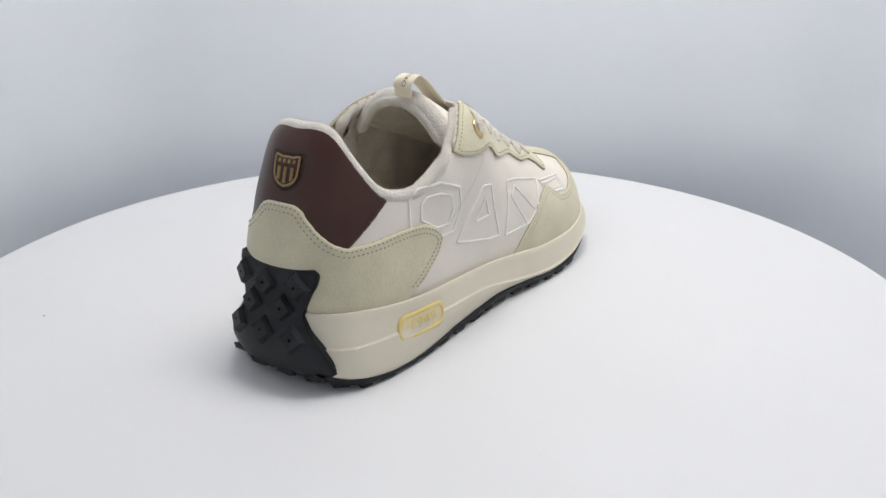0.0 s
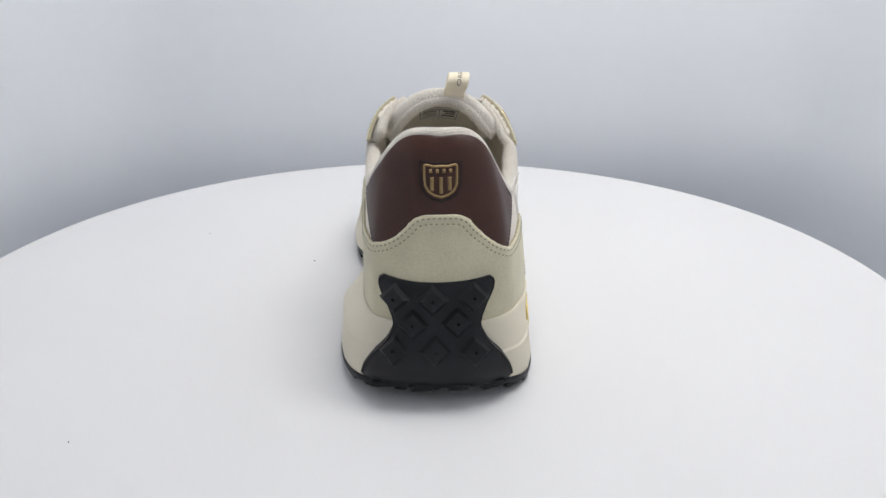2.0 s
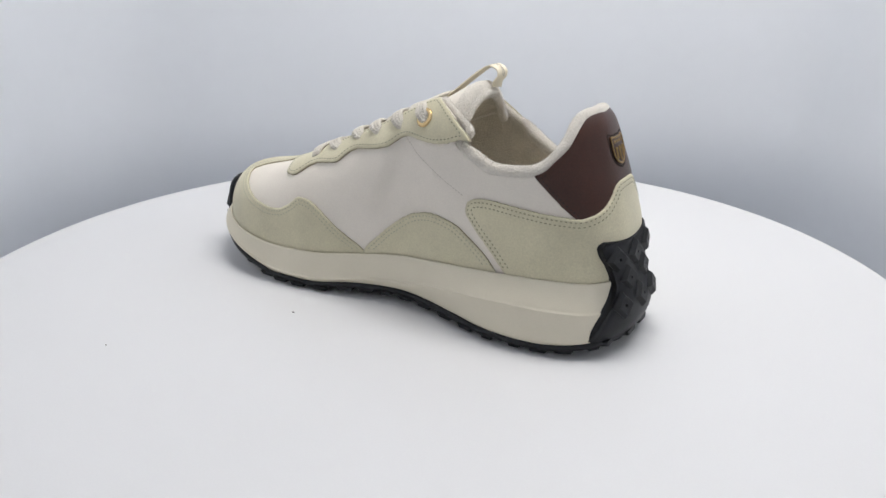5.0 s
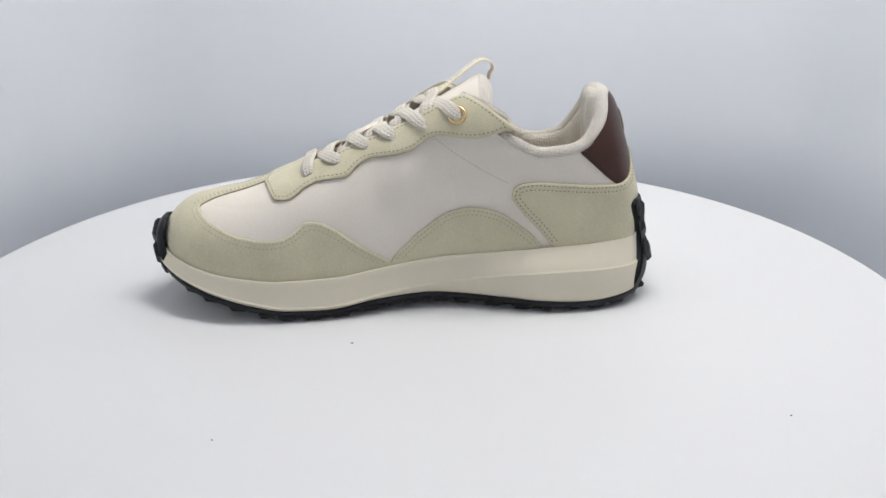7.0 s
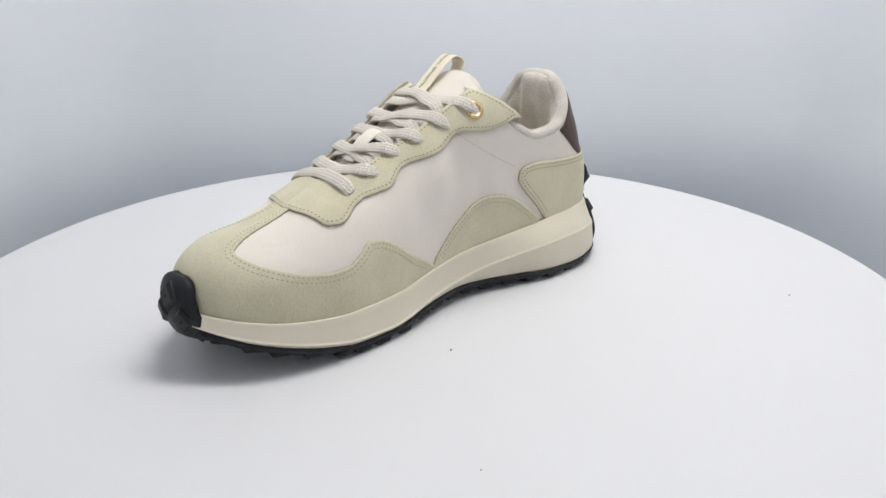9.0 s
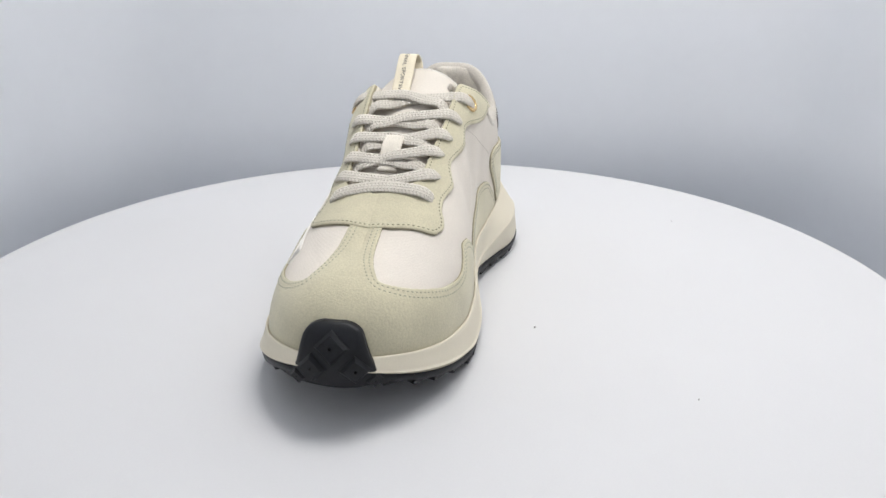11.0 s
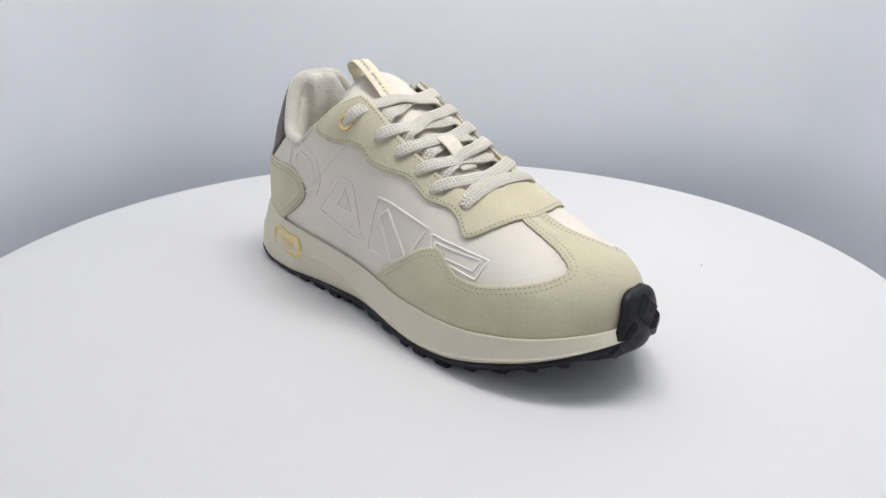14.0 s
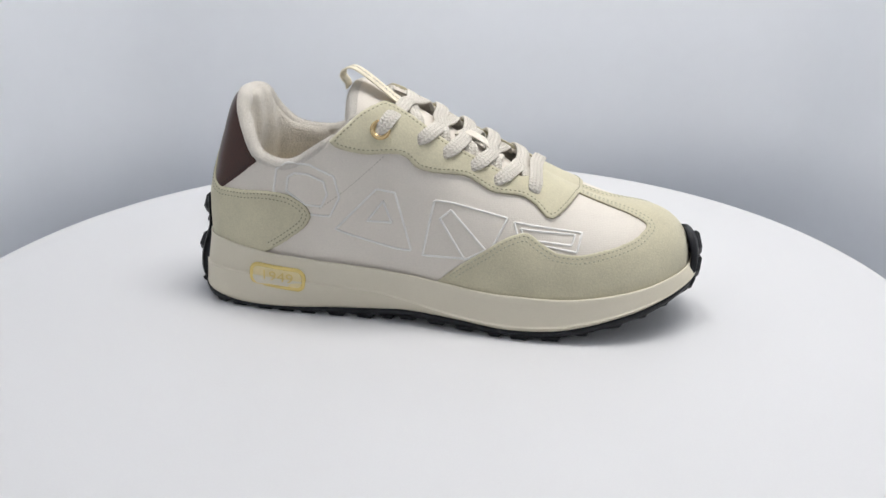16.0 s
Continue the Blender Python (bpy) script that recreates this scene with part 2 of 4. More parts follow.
def by_side(x, left, f, g):
    """f on the left side and g on the right."""
    return np.where(left, f(x), g(x))


def sole_low(x, left=None):
    return by_side(x, LEFT if left is None else left, low_left, low_right)


def crease(x):
    return by_side(x, LEFT, crease_left, crease_right)


def upper_inset(x):
    """How far the bite line lies inside the widest line, round the whole plan."""
    d = np.where(LEFT, inset_left(x), inset_right(x))
    for _ in range(30):
        d = 0.25 * np.roll(d, 1) + 0.5 * d + 0.25 * np.roll(d, -1)
    return d



def inset(d):
    q = PLAN + INWARD * np.asarray(d)[..., None]
    return q


bite_drop = curve([-130, -95, -50, -5, 30, 65], [0, 1.3, 2.0, 2.0, 1.2, 0])


def bite_line(x):
    """Height of the bite line round the plan; it runs lower along the outer side."""
    return bite(x) - np.where(LEFT, 0.0, bite_drop(x))


def midsole(shoe):
    x = PLAN[:, 0]
    rows = []
    lip = np.maximum(upper_inset(x) - 1.9, 1.5)
    heel = np.clip((-50 - x) / 40, 0, 1)      # round the heel the wall widens down to the rubber
    low, mid, top = sole_low(x), crease(x), bite_line(x)
    for d, z in ((9.0 - 2 * heel, low - 0.5), (3.0 - 2.4 * heel, low), (1.9 - 1.7 * heel, low * 0.85 + mid * 0.15), (0.7 + 0.7 * heel, low * 0.35 + mid * 0.65),
                 (2.0 * heel - 0.1, mid - 0.6), (2.0 * heel, mid - 0.15), (0.7 + 2.1 * heel, mid + 0.05), (0.9 + 2.1 * heel, mid + 0.8), (lip * 0.36 + 0.4 + 1.4 * heel, mid * 0.6 + top * 0.4), (lip * 0.72 + 0.6 * heel, mid * 0.25 + top * 0.75),
                 (lip - 0.9, top - 0.9), (lip - 0.3, top), (lip + 0.35, top - 0.3), (lip + 0.6, top - 2.6), (lip + 4.0, top - 2.8), (lip + 9.0, top - 2.8)):
        rows.append(np.column_stack([inset(d), z]))
    nv = len(rows)
    v = np.stack(rows, 1).reshape(-1, 3)
    f = grid_faces(NU, nv, True)
    f.append([i * nv + nv - 1 for i in range(NU)])
    f.append([i * nv for i in reversed(range(NU))])
    link("midsole", v, f, FOAM, shoe, "cream foam midsole with a bevelled sidewall")


# upper surface: profiles from the bite line up to a spine
NV = 110
spine_x = curve([-147, -120, -90, -60, -20, 20, 60, 90, 120, 145, 168], [-69, -66, -60, -50, -19, 20, 58, 78, 94, 103, 108])
spine_z = curve([-70, -50, -20, 0, 20, 40, 60, 80, 95, 108], [137, 135, 128, 120, 109, 98, 87, 76, 70.3, 66.8])
spine_y = curve([-70, -40, 0, 60, 110], [-5, -8, -10, -7.5, -5])
power_left = curve([-147, -135, -110, -70, -20, 0, 40, 70, 110, 140, 168], [2.4, 2.4, 2.9, 3.5, 3.4, 3.0, 2.6, 2.5, 2.35, 2.3, 2.3])
power_right = curve([-147, -135, -115, -80, -47, -14, 5, 20, 40, 70, 110, 140, 168], [2.4, 2.35, 2.1, 1.85, 2.6, 3.4, 2.7, 2.2, 2.0, 1.95, 1.95, 1.95, 2.3])
UB = inset(upper_inset(PLAN[:, 0]))
pw = np.where(LEFT, power_left(PLAN[:, 0]), power_right(PLAN[:, 0]))
for _ in range(12):
    pw = 0.25 * np.roll(pw, 1) + 0.5 * pw + 0.25 * np.roll(pw, -1)
pw = pw[:, None]
zb = bite_line(PLAN[:, 0])[:, None] - 2.4
cx = spine_x(PLAN[:, 0])[:, None]
cy = spine_y(cx)
cz = spine_z(cx)
ph = np.linspace(0, math.pi / 2, NV)[None, :]
hh = 1 - np.cos(ph) ** (2 / pw)
kk = np.sin(ph) ** (2 / pw)
UX = UB[:, :1] * (1 - hh) + cx * hh
UY = UB[:, 1:] * (1 - hh) + cy * hh
UZ = zb + (cz - zb) * kk
UP = np.stack([UX, UY, UZ], -1)


def resample_profiles(g):
    out = np.empty_like(g)
    for i in range(g.shape[0]):
        out[i] = even(g[i], g.shape[1])
    return out


UP = resample_profiles(UP)
UP[..., 0] += curve([40, 60, 70, 80, 96, 108, 119, 127, 140], [0, 0, 1.2, 2.3, 2.3, 0.5, -2.5, -3.5, -3.5])(UP[..., 2]) * np.clip((-85 - UP[..., 0]) / 25, 0, 1)


def dents(p, left):
    """Shallow soft folds in the cloth of the inner side."""
    x, z = p[..., 0], p[..., 2]
    e = np.exp(-((x - 2) / 24) ** 2 - ((z - 74) / 22) ** 2)
    w = 0.75 * np.sin((x + 0.25 * z) / 4.6) + 0.7 * np.sin((x - 0.1 * z) / 8.3 + 1.0)
    return np.where(left[:, None], 2.1 * e * w, 0.25 * e * w)


UP[..., 1] += dents(UP, LEFT)
# the toe box is flat on top
UP[..., 2] -= 3.4 * np.exp(-((UP[..., 0] - 122) / 24) ** 2) * np.clip((UP[..., 2] - 44) / 18, 0, 1)
# the padded sides swell outwards below the collar
swell_left = 2.8 * np.exp(-((UP[..., 0] + 35) / 35) ** 2 - ((UP[..., 2] - 108) / 25) ** 2)
swell_right = 5.2 * np.exp(-((UP[..., 0] + 42) / 36) ** 2 - ((UP[..., 2] - 97) / 25) ** 2)
away = np.clip(np.abs(UP[..., 1] + 9) / 24 - 0.3, 0, 1)
UP[..., 1] += np.where(LEFT[:, None], swell_left, -swell_right) * away
du = np.roll(UP, -1, axis=0) - np.roll(UP, 1, axis=0)
dv = np.gradient(UP, axis=1)
UN = np.cross(du, dv)
UN /= np.linalg.norm(UN, axis=-1)[..., None] + 1e-9
if np.sum(UN[:, 20, :2] * -INWARD) < 0:
    UN = -UN
UN[:, -1] = UN[:, -2]
VP, VN = UP.reshape(-1, 3), UN.reshape(-1, 3)
quads = np.array(grid_faces(NU, NV, True))
TRI = np.vstack([quads[:, [0, 1, 2]], quads[:, [0, 2, 3]]])
# distance round the plan from the heel centre, + on the left
arc = np.concatenate([[0], np.cumsum(np.linalg.norm(np.diff(UB, axis=0), axis=1))])
total = arc[-1] + np.linalg.norm(UB[0] - UB[-1])
arc = np.where(LEFT, arc, arc - total)
SIG = np.repeat(arc, NV)
SIDE = np.repeat(LEFT, NV)
X, Y, Z = VP[:, 0], VP[:, 1], VP[:, 2]


def slope_of(g):
    """g divided by its steepness along the surface, so that it measures millimetres."""
    G = g.reshape(NU, NV)
    gu = (np.roll(G, -1, 0) - np.roll(G, 1, 0)) / (np.linalg.norm(du, axis=-1) + 1e-6)
    gv = np.gradient(G, axis=1) / (np.linalg.norm(dv, axis=-1) + 1e-6)
    s = np.sqrt(gu ** 2 + gv ** 2)
    return (G / np.clip(s, 0.25, 14)).reshape(-1)


def clip(g, tri=None):
    """The part of the upper where g > 0: points, their values, normals and triangles, and its open edges."""
    tri = TRI if tri is None else tri
    pos = g > 0
    cnt = pos[tri].sum(1)
    P, N, G = [VP], [VN], [g]
    cut, out, edges = {}, [tri[cnt == 3]], []
    nxt = len(VP)
    add_p, add_n, extra = [], [], []

    def mid(a, b):
        nonlocal nxt
        key = (a, b) if a < b else (b, a)
        if key not in cut:
            s = g[a] / (g[a] - g[b])
            add_p.append(VP[a] * (1 - s) + VP[b] * s)
            add_n.append(VN[a] * (1 - s) + VN[b] * s)
            cut[key] = nxt
            nxt += 1
        return cut[key]
    for t in tri[(cnt == 1) | (cnt == 2)]:
        p = pos[t]
        if p.sum() == 1:
            i = int(np.argmax(p))
            a, b, c = int(t[i]), int(t[(i + 1) % 3]), int(t[(i + 2) % 3])
            m, k = mid(a, b), mid(a, c)
            extra.append((a, m, k))
            edges.append((m, k))
        else:
            i = int(np.argmin(p))
            a, b, c = int(t[i]), int(t[(i + 1) % 3]), int(t[(i + 2) % 3])
            m, k = mid(a, b), mid(a, c)
            extra += [(m, b, c), (m, c, k)]
            edges.append((k, m))
    P = np.vstack([VP, np.array(add_p).reshape(-1, 3)])
    N = np.vstack([VN, np.array(add_n).reshape(-1, 3)])
    G = np.concatenate([g, np.zeros(len(add_p))])
    T = np.vstack([out[0], np.array(extra, int).reshape(-1, 3)])
    used = np.unique(T)
    new_id = -np.ones(len(P), int)
    new_id[used] = np.arange(len(used))
    E = [(new_id[a], new_id[b]) for a, b in edges]
    return P[used], N[used], G[used], new_id[T], E


def edge_distance(g):
    """For each point of the upper its distance from the line g = 0, negative outside."""
    pts = [even(P, max(4, int(np.linalg.norm(np.diff(P, axis=0), axis=1).sum() / 0.8))) for P, N in contour(g, 0.0)]
    pts = np.vstack(pts)
    out = np.where(g > 0, 30.0, -30.0)
    near = np.nonzero(np.abs(g) < 25)[0]
    sq = np.sum(pts ** 2, axis=1)
    for k in range(0, len(near), 4000):
        i = near[k:k + 4000]
        d = np.sum(VP[i] ** 2, axis=1)[:, None] + sq[None] - 2 * VP[i] @ pts.T
        out[i] = np.sqrt(np.clip(d.min(1), 0, None)) * np.sign(g[i] + 1e-9)
    return out


def panel(name, g, height, mat, parent, label="", base=-0.6, rim=1.0):
    """A sheet laid on the upper where g > 0, with a rounded edge that stands height proud."""
    P, N, G, T, E = clip(g)
    lift = height * (0.7 + 0.3 * np.sqrt(np.clip(1 - (1 - np.clip(G / rim, 0, 1)) ** 2, 0, 1)))
    top = P + N * lift[:, None]
    n = len(P)
    low = {}
    verts, faces = [top], [tuple(t) for t in T]
    rimv = []
    for a, b in E:
        for i in (a, b):
            if i not in low:
                low[i] = n + len(rimv)
                rimv.append(P[i] + N[i] * base)
        faces.append((b, a, low[a], low[b]))
    if rimv:
        verts.append(np.array(rimv))
    ob = link(name, np.vstack(verts), faces, mat, parent, label)
    if mat is SUEDE:
        # the cut edge of the hide is raw and darker
        ob.data.materials.append(RAW_EDGE)
        ob.data.polygons.foreach_set("material_index", [0] * len(T) + [1] * (len(faces) - len(T)))
    return ob


def contour(g, level):
    """Polylines on the upper along which g equals level: points with normals."""
    P, N, G, T, E = clip(g - level)
    nxt = {a: b for a, b in E}
    back = {b: a for a, b in E}
    lines, seen = [], set()
    for a in list(nxt):
        if a in seen:
            continue
        s = a
        while s in back and back[s] != a and back[s] not in seen:
            s = back[s]
        chain = [s]
        seen.add(s)
        while chain[-1] in nxt and nxt[chain[-1]] not in seen:
            chain.append(nxt[chain[-1]])
            seen.add(chain[-1])
        if len(chain) > 4:
            lines.append((P[chain], N[chain]))
    return lines


# panel borders, left and right
cap_left = curve([17, 24, 39, 53, 63, 70, 78, 86, 95, 108, 121, 132, 138, 142], [22, 29, 38.5, 49.5, 54.5, 55, 49.5, 45.5, 44.5, 46, 49.5, 54, 60, 78])
cap_right = curve([12, 20, 30, 46, 59, 68, 78, 87, 97, 112, 127, 134, 138, 142], [18, 25, 34, 45, 53, 55.5, 50, 45.5, 44.5, 46.5, 50, 54, 60, 78])
arch_left = curve([-74, -69, -64, -54, -41, -27, -14, 3, 14, 20, 26], [28, 35, 41, 49, 57, 59.7, 57.5, 47, 37, 31, 22])
face_left = curve([-60, -46, -36, -25, -8, -3, 8, 18, 33, 39, 47, 63, 70, 80, 86, 95], [105, 105, 102, 100.5, 101.5, 100.5, 93.5, 90.5, 88, 85, 78.5, 75.5, 72.5, 66, 64.5, 58])
face_right = curve([-60, -47, -36, -20, -8, -2, 7, 16, 32, 39, 49, 64, 71, 80, 86, 95], [102, 102, 98, 96, 96.5, 95.5, 88, 85.5, 83.5, 80, 75, 72.5, 69.0, 62, 60.5, 54])
# collar height by the distance round the plan from the heel centre
collar_left = curve([0, 12, 20, 26, 31, 34, 38, 42, 52, 60, 70, 90, 108, 118], [122, 122.4, 122.1, 121.2, 118.9, 116.4, 112.2, 108, 99.7, 93.7, 90.5, 89.0, 97, 105])
collar_right = curve([0, 12, 20, 26, 31, 34, 38, 42, 50, 58, 66, 84, 105, 117], [122, 122.4, 122, 120.8, 117.9, 115, 110, 105, 96, 89, 85.6, 83.2, 92.5, 101.5])
# heel counter: top edge by the same distance, front edge by height
counter_left = curve([0, 8, 13, 18, 23, 30, 40, 55, 75, 94, 102, 110], [88, 87.8, 86.3, 81.5, 77, 73.5, 71.3, 71.8, 73.2, 74.8, 73.8, 68])
counter_right = curve([0, 8, 13, 18, 23, 30, 40, 55, 75, 88, 97, 106], [88, 87.8, 86.3, 81, 76.5, 71.5, 68, 68.4, 69.8, 69, 66, 59])
counter_front_left = curve([30, 35.5, 46.5, 57.7, 66, 71, 75], [78, 83, 92, 102.3, 107.6, 106.5, 101])
counter_front_right = curve([30, 34, 44, 52, 58, 63, 69], [70, 77, 92, 101.3, 104, 101.5, 94])
throat = curve([-60, -34, -20, -5, 10, 36, 55, 64, 69, 73], [31, 27.5, 25, 24.5, 24, 22, 21, 18, 12, 0])
wing_left = curve([98, 106, 113, 119.5, 124.5, 130], [-59, -51, -42, -32, -20, -4])
wing_right = curve([95, 102, 110, 117, 121, 128], [-50, -43, -34.5, -26.5, -18.5, -2])


def borders():
    s = {}
    cap = np.where(SIDE, cap_left(X), cap_right(X)) - Z
    strap = curve([90, 97, 110, 122, 132, 138, 145], [8.0, 8.8, 9.5, 11.5, 15.5, 20, 30])(X) - np.abs(Y + 7.3)
    strap = np.where(X > 70, strap, -20)
    front = X - np.where(SIDE, 17, 12)
    s["cap"] = slope_of(np.minimum(smoothmax(cap, strap, 3.0), front))
    s["arch"] = slope_of(np.where(SIDE, arch_left(X) - Z, -10))
    fz = Z - np.where(SIDE, face_left(X), face_right(X))
    fx = curve([-46, -38, -30, -20, -8, 5, 15, 25, 33], [84, 87, 91.3, 94.6, 97, 96.8, 94, 90.5, 86])(Y) - X
    hole = np.abs(Y + 8.8) - throat(X)
    backedge = (X - np.where(SIDE, wing_left(Z), wing_right(Z))) * 0.7
    s["face"] = slope_of(np.minimum.reduce([-smoothmax(-fz, -fx, 6.0), hole, backedge]))
    around = np.abs(SIG)
    col = np.where(SIDE, collar_left(around), collar_right(around)) - Z
    rear = around < 118
    open_back = np.where(rear, np.where(X < -46, col, np.minimum(col, backedge)), np.where(X < 70, np.where(hole < 0, hole, np.minimum(hole, backedge)), 20))
    open_back = np.where((~rear) & (X < -40), np.minimum(open_back, col), open_back)
    s["body"] = slope_of(open_back)
    s["collar"] = col
    top = np.where(SIDE, counter_left(around), counter_right(around)) - Z
    ahead = np.where(SIDE, counter_front_left(Z), counter_front_right(Z)) - around
    s["counter"] = slope_of(np.minimum(top, ahead))
    edge = np.where(SIDE, curve([60, 71, 92, 100, 130], [29, 41, 66.5, 76, 100])(Z), curve([57, 68, 87.5, 97, 127], [28, 39.5, 64.5, 76, 100])(Z)) - around
    s["leather"] = slope_of(np.minimum.reduce([edge, Z - 60, col]))
    return s


B = borders()
for key in ("cap", "arch", "face", "counter", "leather"):
    B[key] = edge_distance(B[key])



def project(ab, axes, where):
    """Points of the upper with the two given coordinates, among its points where; returns points and normals."""
    cand = np.nonzero(where)[0]
    out, nor = [], []
    free = 3 - sum(axes)
    C = VP[cand][:, list(axes)]
    for p in np.atleast_2d(np.asarray(ab, float)):
        d = np.sum((C - p) ** 2, axis=1)
        k = np.argpartition(d, 6)[:6]
        w = 1 / (d[k] + 0.3)
        acc, na = 0.0, np.zeros(3)
        for wi, i in zip(w, cand[k]):
            n, q = VN[i], VP[i]
            slide = -sum(n[ax] * (p[j] - q[ax]) for j, ax in enumerate(axes)) / (n[free] if abs(n[free]) > 0.15 else math.copysign(0.15, n[free]))
            acc += wi * (q[free] + slide)
            na += wi * n
        r = np.zeros(3)
        r[axes[0]], r[axes[1]], r[free] = p[0], p[1], acc / w.sum()
        out.append(r)
        nor.append(na / np.linalg.norm(na))
    return np.array(out), np.array(nor)


LOWER = np.tile(np.arange(NV) < NV * 0.93, NU)


ON_TOP = (X > -45) & (X < 90) & np.tile(np.arange(NV) > NV * 0.25, NU)


def on_side(xz, left):
    return project(xz, (0, 2), (SIDE == left) & LOWER & (np.abs(SIG) > 45))


def on_heel(yz):
    return project(yz, (1, 2), (X < -88) & (np.abs(SIG) < 75))


def snap(p):
    i = int(np.argmin(np.sum((VP - np.array(p, float)) ** 2, axis=1)))
    return VP[i].copy(), VN[i].copy()


def sweep(path, normals, hw, ht, name, mat, parent, label="", closed=False, sides=10, square=3.2):
    """A band or cord of half width hw and half thickness ht along a path; its UVs run along and across in millimetres and 0..1."""
    p, nrm = np.asarray(path, float), np.asarray(normals, float)
    n = len(p)
    t = (np.roll(p, -1, 0) - np.roll(p, 1, 0)) if closed else np.gradient(p, axis=0)
    t /= np.linalg.norm(t, axis=1)[:, None] + 1e-9
    side = np.cross(nrm, t)
    side /= np.linalg.norm(side, axis=1)[:, None] + 1e-9
    up = np.cross(t, side)
    hw, ht = np.broadcast_to(hw, n), np.broadcast_to(ht, n)
    length = np.concatenate([[0], np.cumsum(np.linalg.norm(np.diff(p, axis=0), axis=1))])
    v, across = [], []
    for i in range(n):
        for k in range(sides):
            a = 2 * math.pi * (k + 0.5) / sides
            c, s_ = math.cos(a), math.sin(a)
            c = math.copysign(abs(c) ** (2 / square), c)
            s_ = math.copysign(abs(s_) ** (2 / square), s_)
            v.append(p[i] + side[i] * hw[i] * c + up[i] * ht[i] * s_)
    f = grid_faces(n, sides, closed)
    for i in range(n if closed else n - 1):
        j = (i + 1) % n
        f.append((i * sides + sides - 1, j * sides + sides - 1, j * sides, i * sides))
    if not closed:
        f.append(list(range(sides)))
        f.append([(n - 1) * sides + k for k in reversed(range(sides))])
    ob = link(name, v, f, mat, parent, label)
    uv = ob.data.uv_layers.new(name="UVMap")
    vv = np.array(v)
    rel = [(float(length[i // sides]), float(0.5 + 0.5 * np.dot(vv[i] - p[i // sides], side[i // sides]) / max(hw[i // sides], 1e-6))) for i in range(len(v))]
    for lp in ob.data.loops:
        uv.data[lp.index].uv = rel[lp.vertex_index]
    return ob


def stitches(name, g, levels, lift, mat, parent, step=2.5, long=0.8, wide=0.36, keep=None):
    """Rows of single thread stitches that follow the edge of a panel."""
    v, f = [], []
    box = ((-1, 0, 0), (-0.5, -1, 0), (0.5, -1, 0), (1, 0, 0), (0.5, 1, 0), (-0.5, 1, 0), (-0.4, 0, 1), (0.4, 0, 1))
    tri = ((0, 1, 6), (1, 2, 7, 6), (2, 3, 7), (3, 4, 7), (4, 5, 6, 7), (5, 0, 6))
    for level in levels:
        for P, N in contour(g, level):
            d = np.linalg.norm(np.diff(P, axis=0), axis=1).sum()
            m = int(d / step)
            if m < 3:
                continue
            q = even(np.hstack([P, N]), m + 1)
            for i in range(m):
                c, n = q[i, :3], q[i, 3:]
                t = q[i + 1, :3] - c
                if keep is not None and not keep(c):
                    continue
                t /= np.linalg.norm(t) + 1e-9
                b = np.cross(n, t)
                o = len(v)
                for x, y, z in box:
                    v.append(c + n * (lift + 0.05 + z * 0.4) + t * x * long + b * y * wide)
                f += [tuple(o + k for k in q_) for q_ in tri]
    if v:
        return link(name, v, f, mat, parent, kind="stuff")


def text_shape(words, size):
    cu = bpy.data.curves.new("letters", "FONT")
    cu.body, cu.size, cu.align_x, cu.align_y = words, size, "CENTER", "CENTER"
    cu.resolution_u = 2
    ob = new("letters", cu)
    dg = bpy.context.evaluated_depsgraph_get()
    me = bpy.data.meshes.new_from_object(ob.evaluated_get(dg))
    bpy.data.objects.remove(ob)
    bm = bmesh.new()
    bm.from_mesh(me)
    bmesh.ops.triangulate(bm, faces=bm.faces[:])
    v = [tuple(q.co) for q in bm.verts]
    f = [[w.index for w in q.verts] for q in bm.faces]
    bm.free()
    bpy.data.meshes.remove(me)
    return np.array(v), f


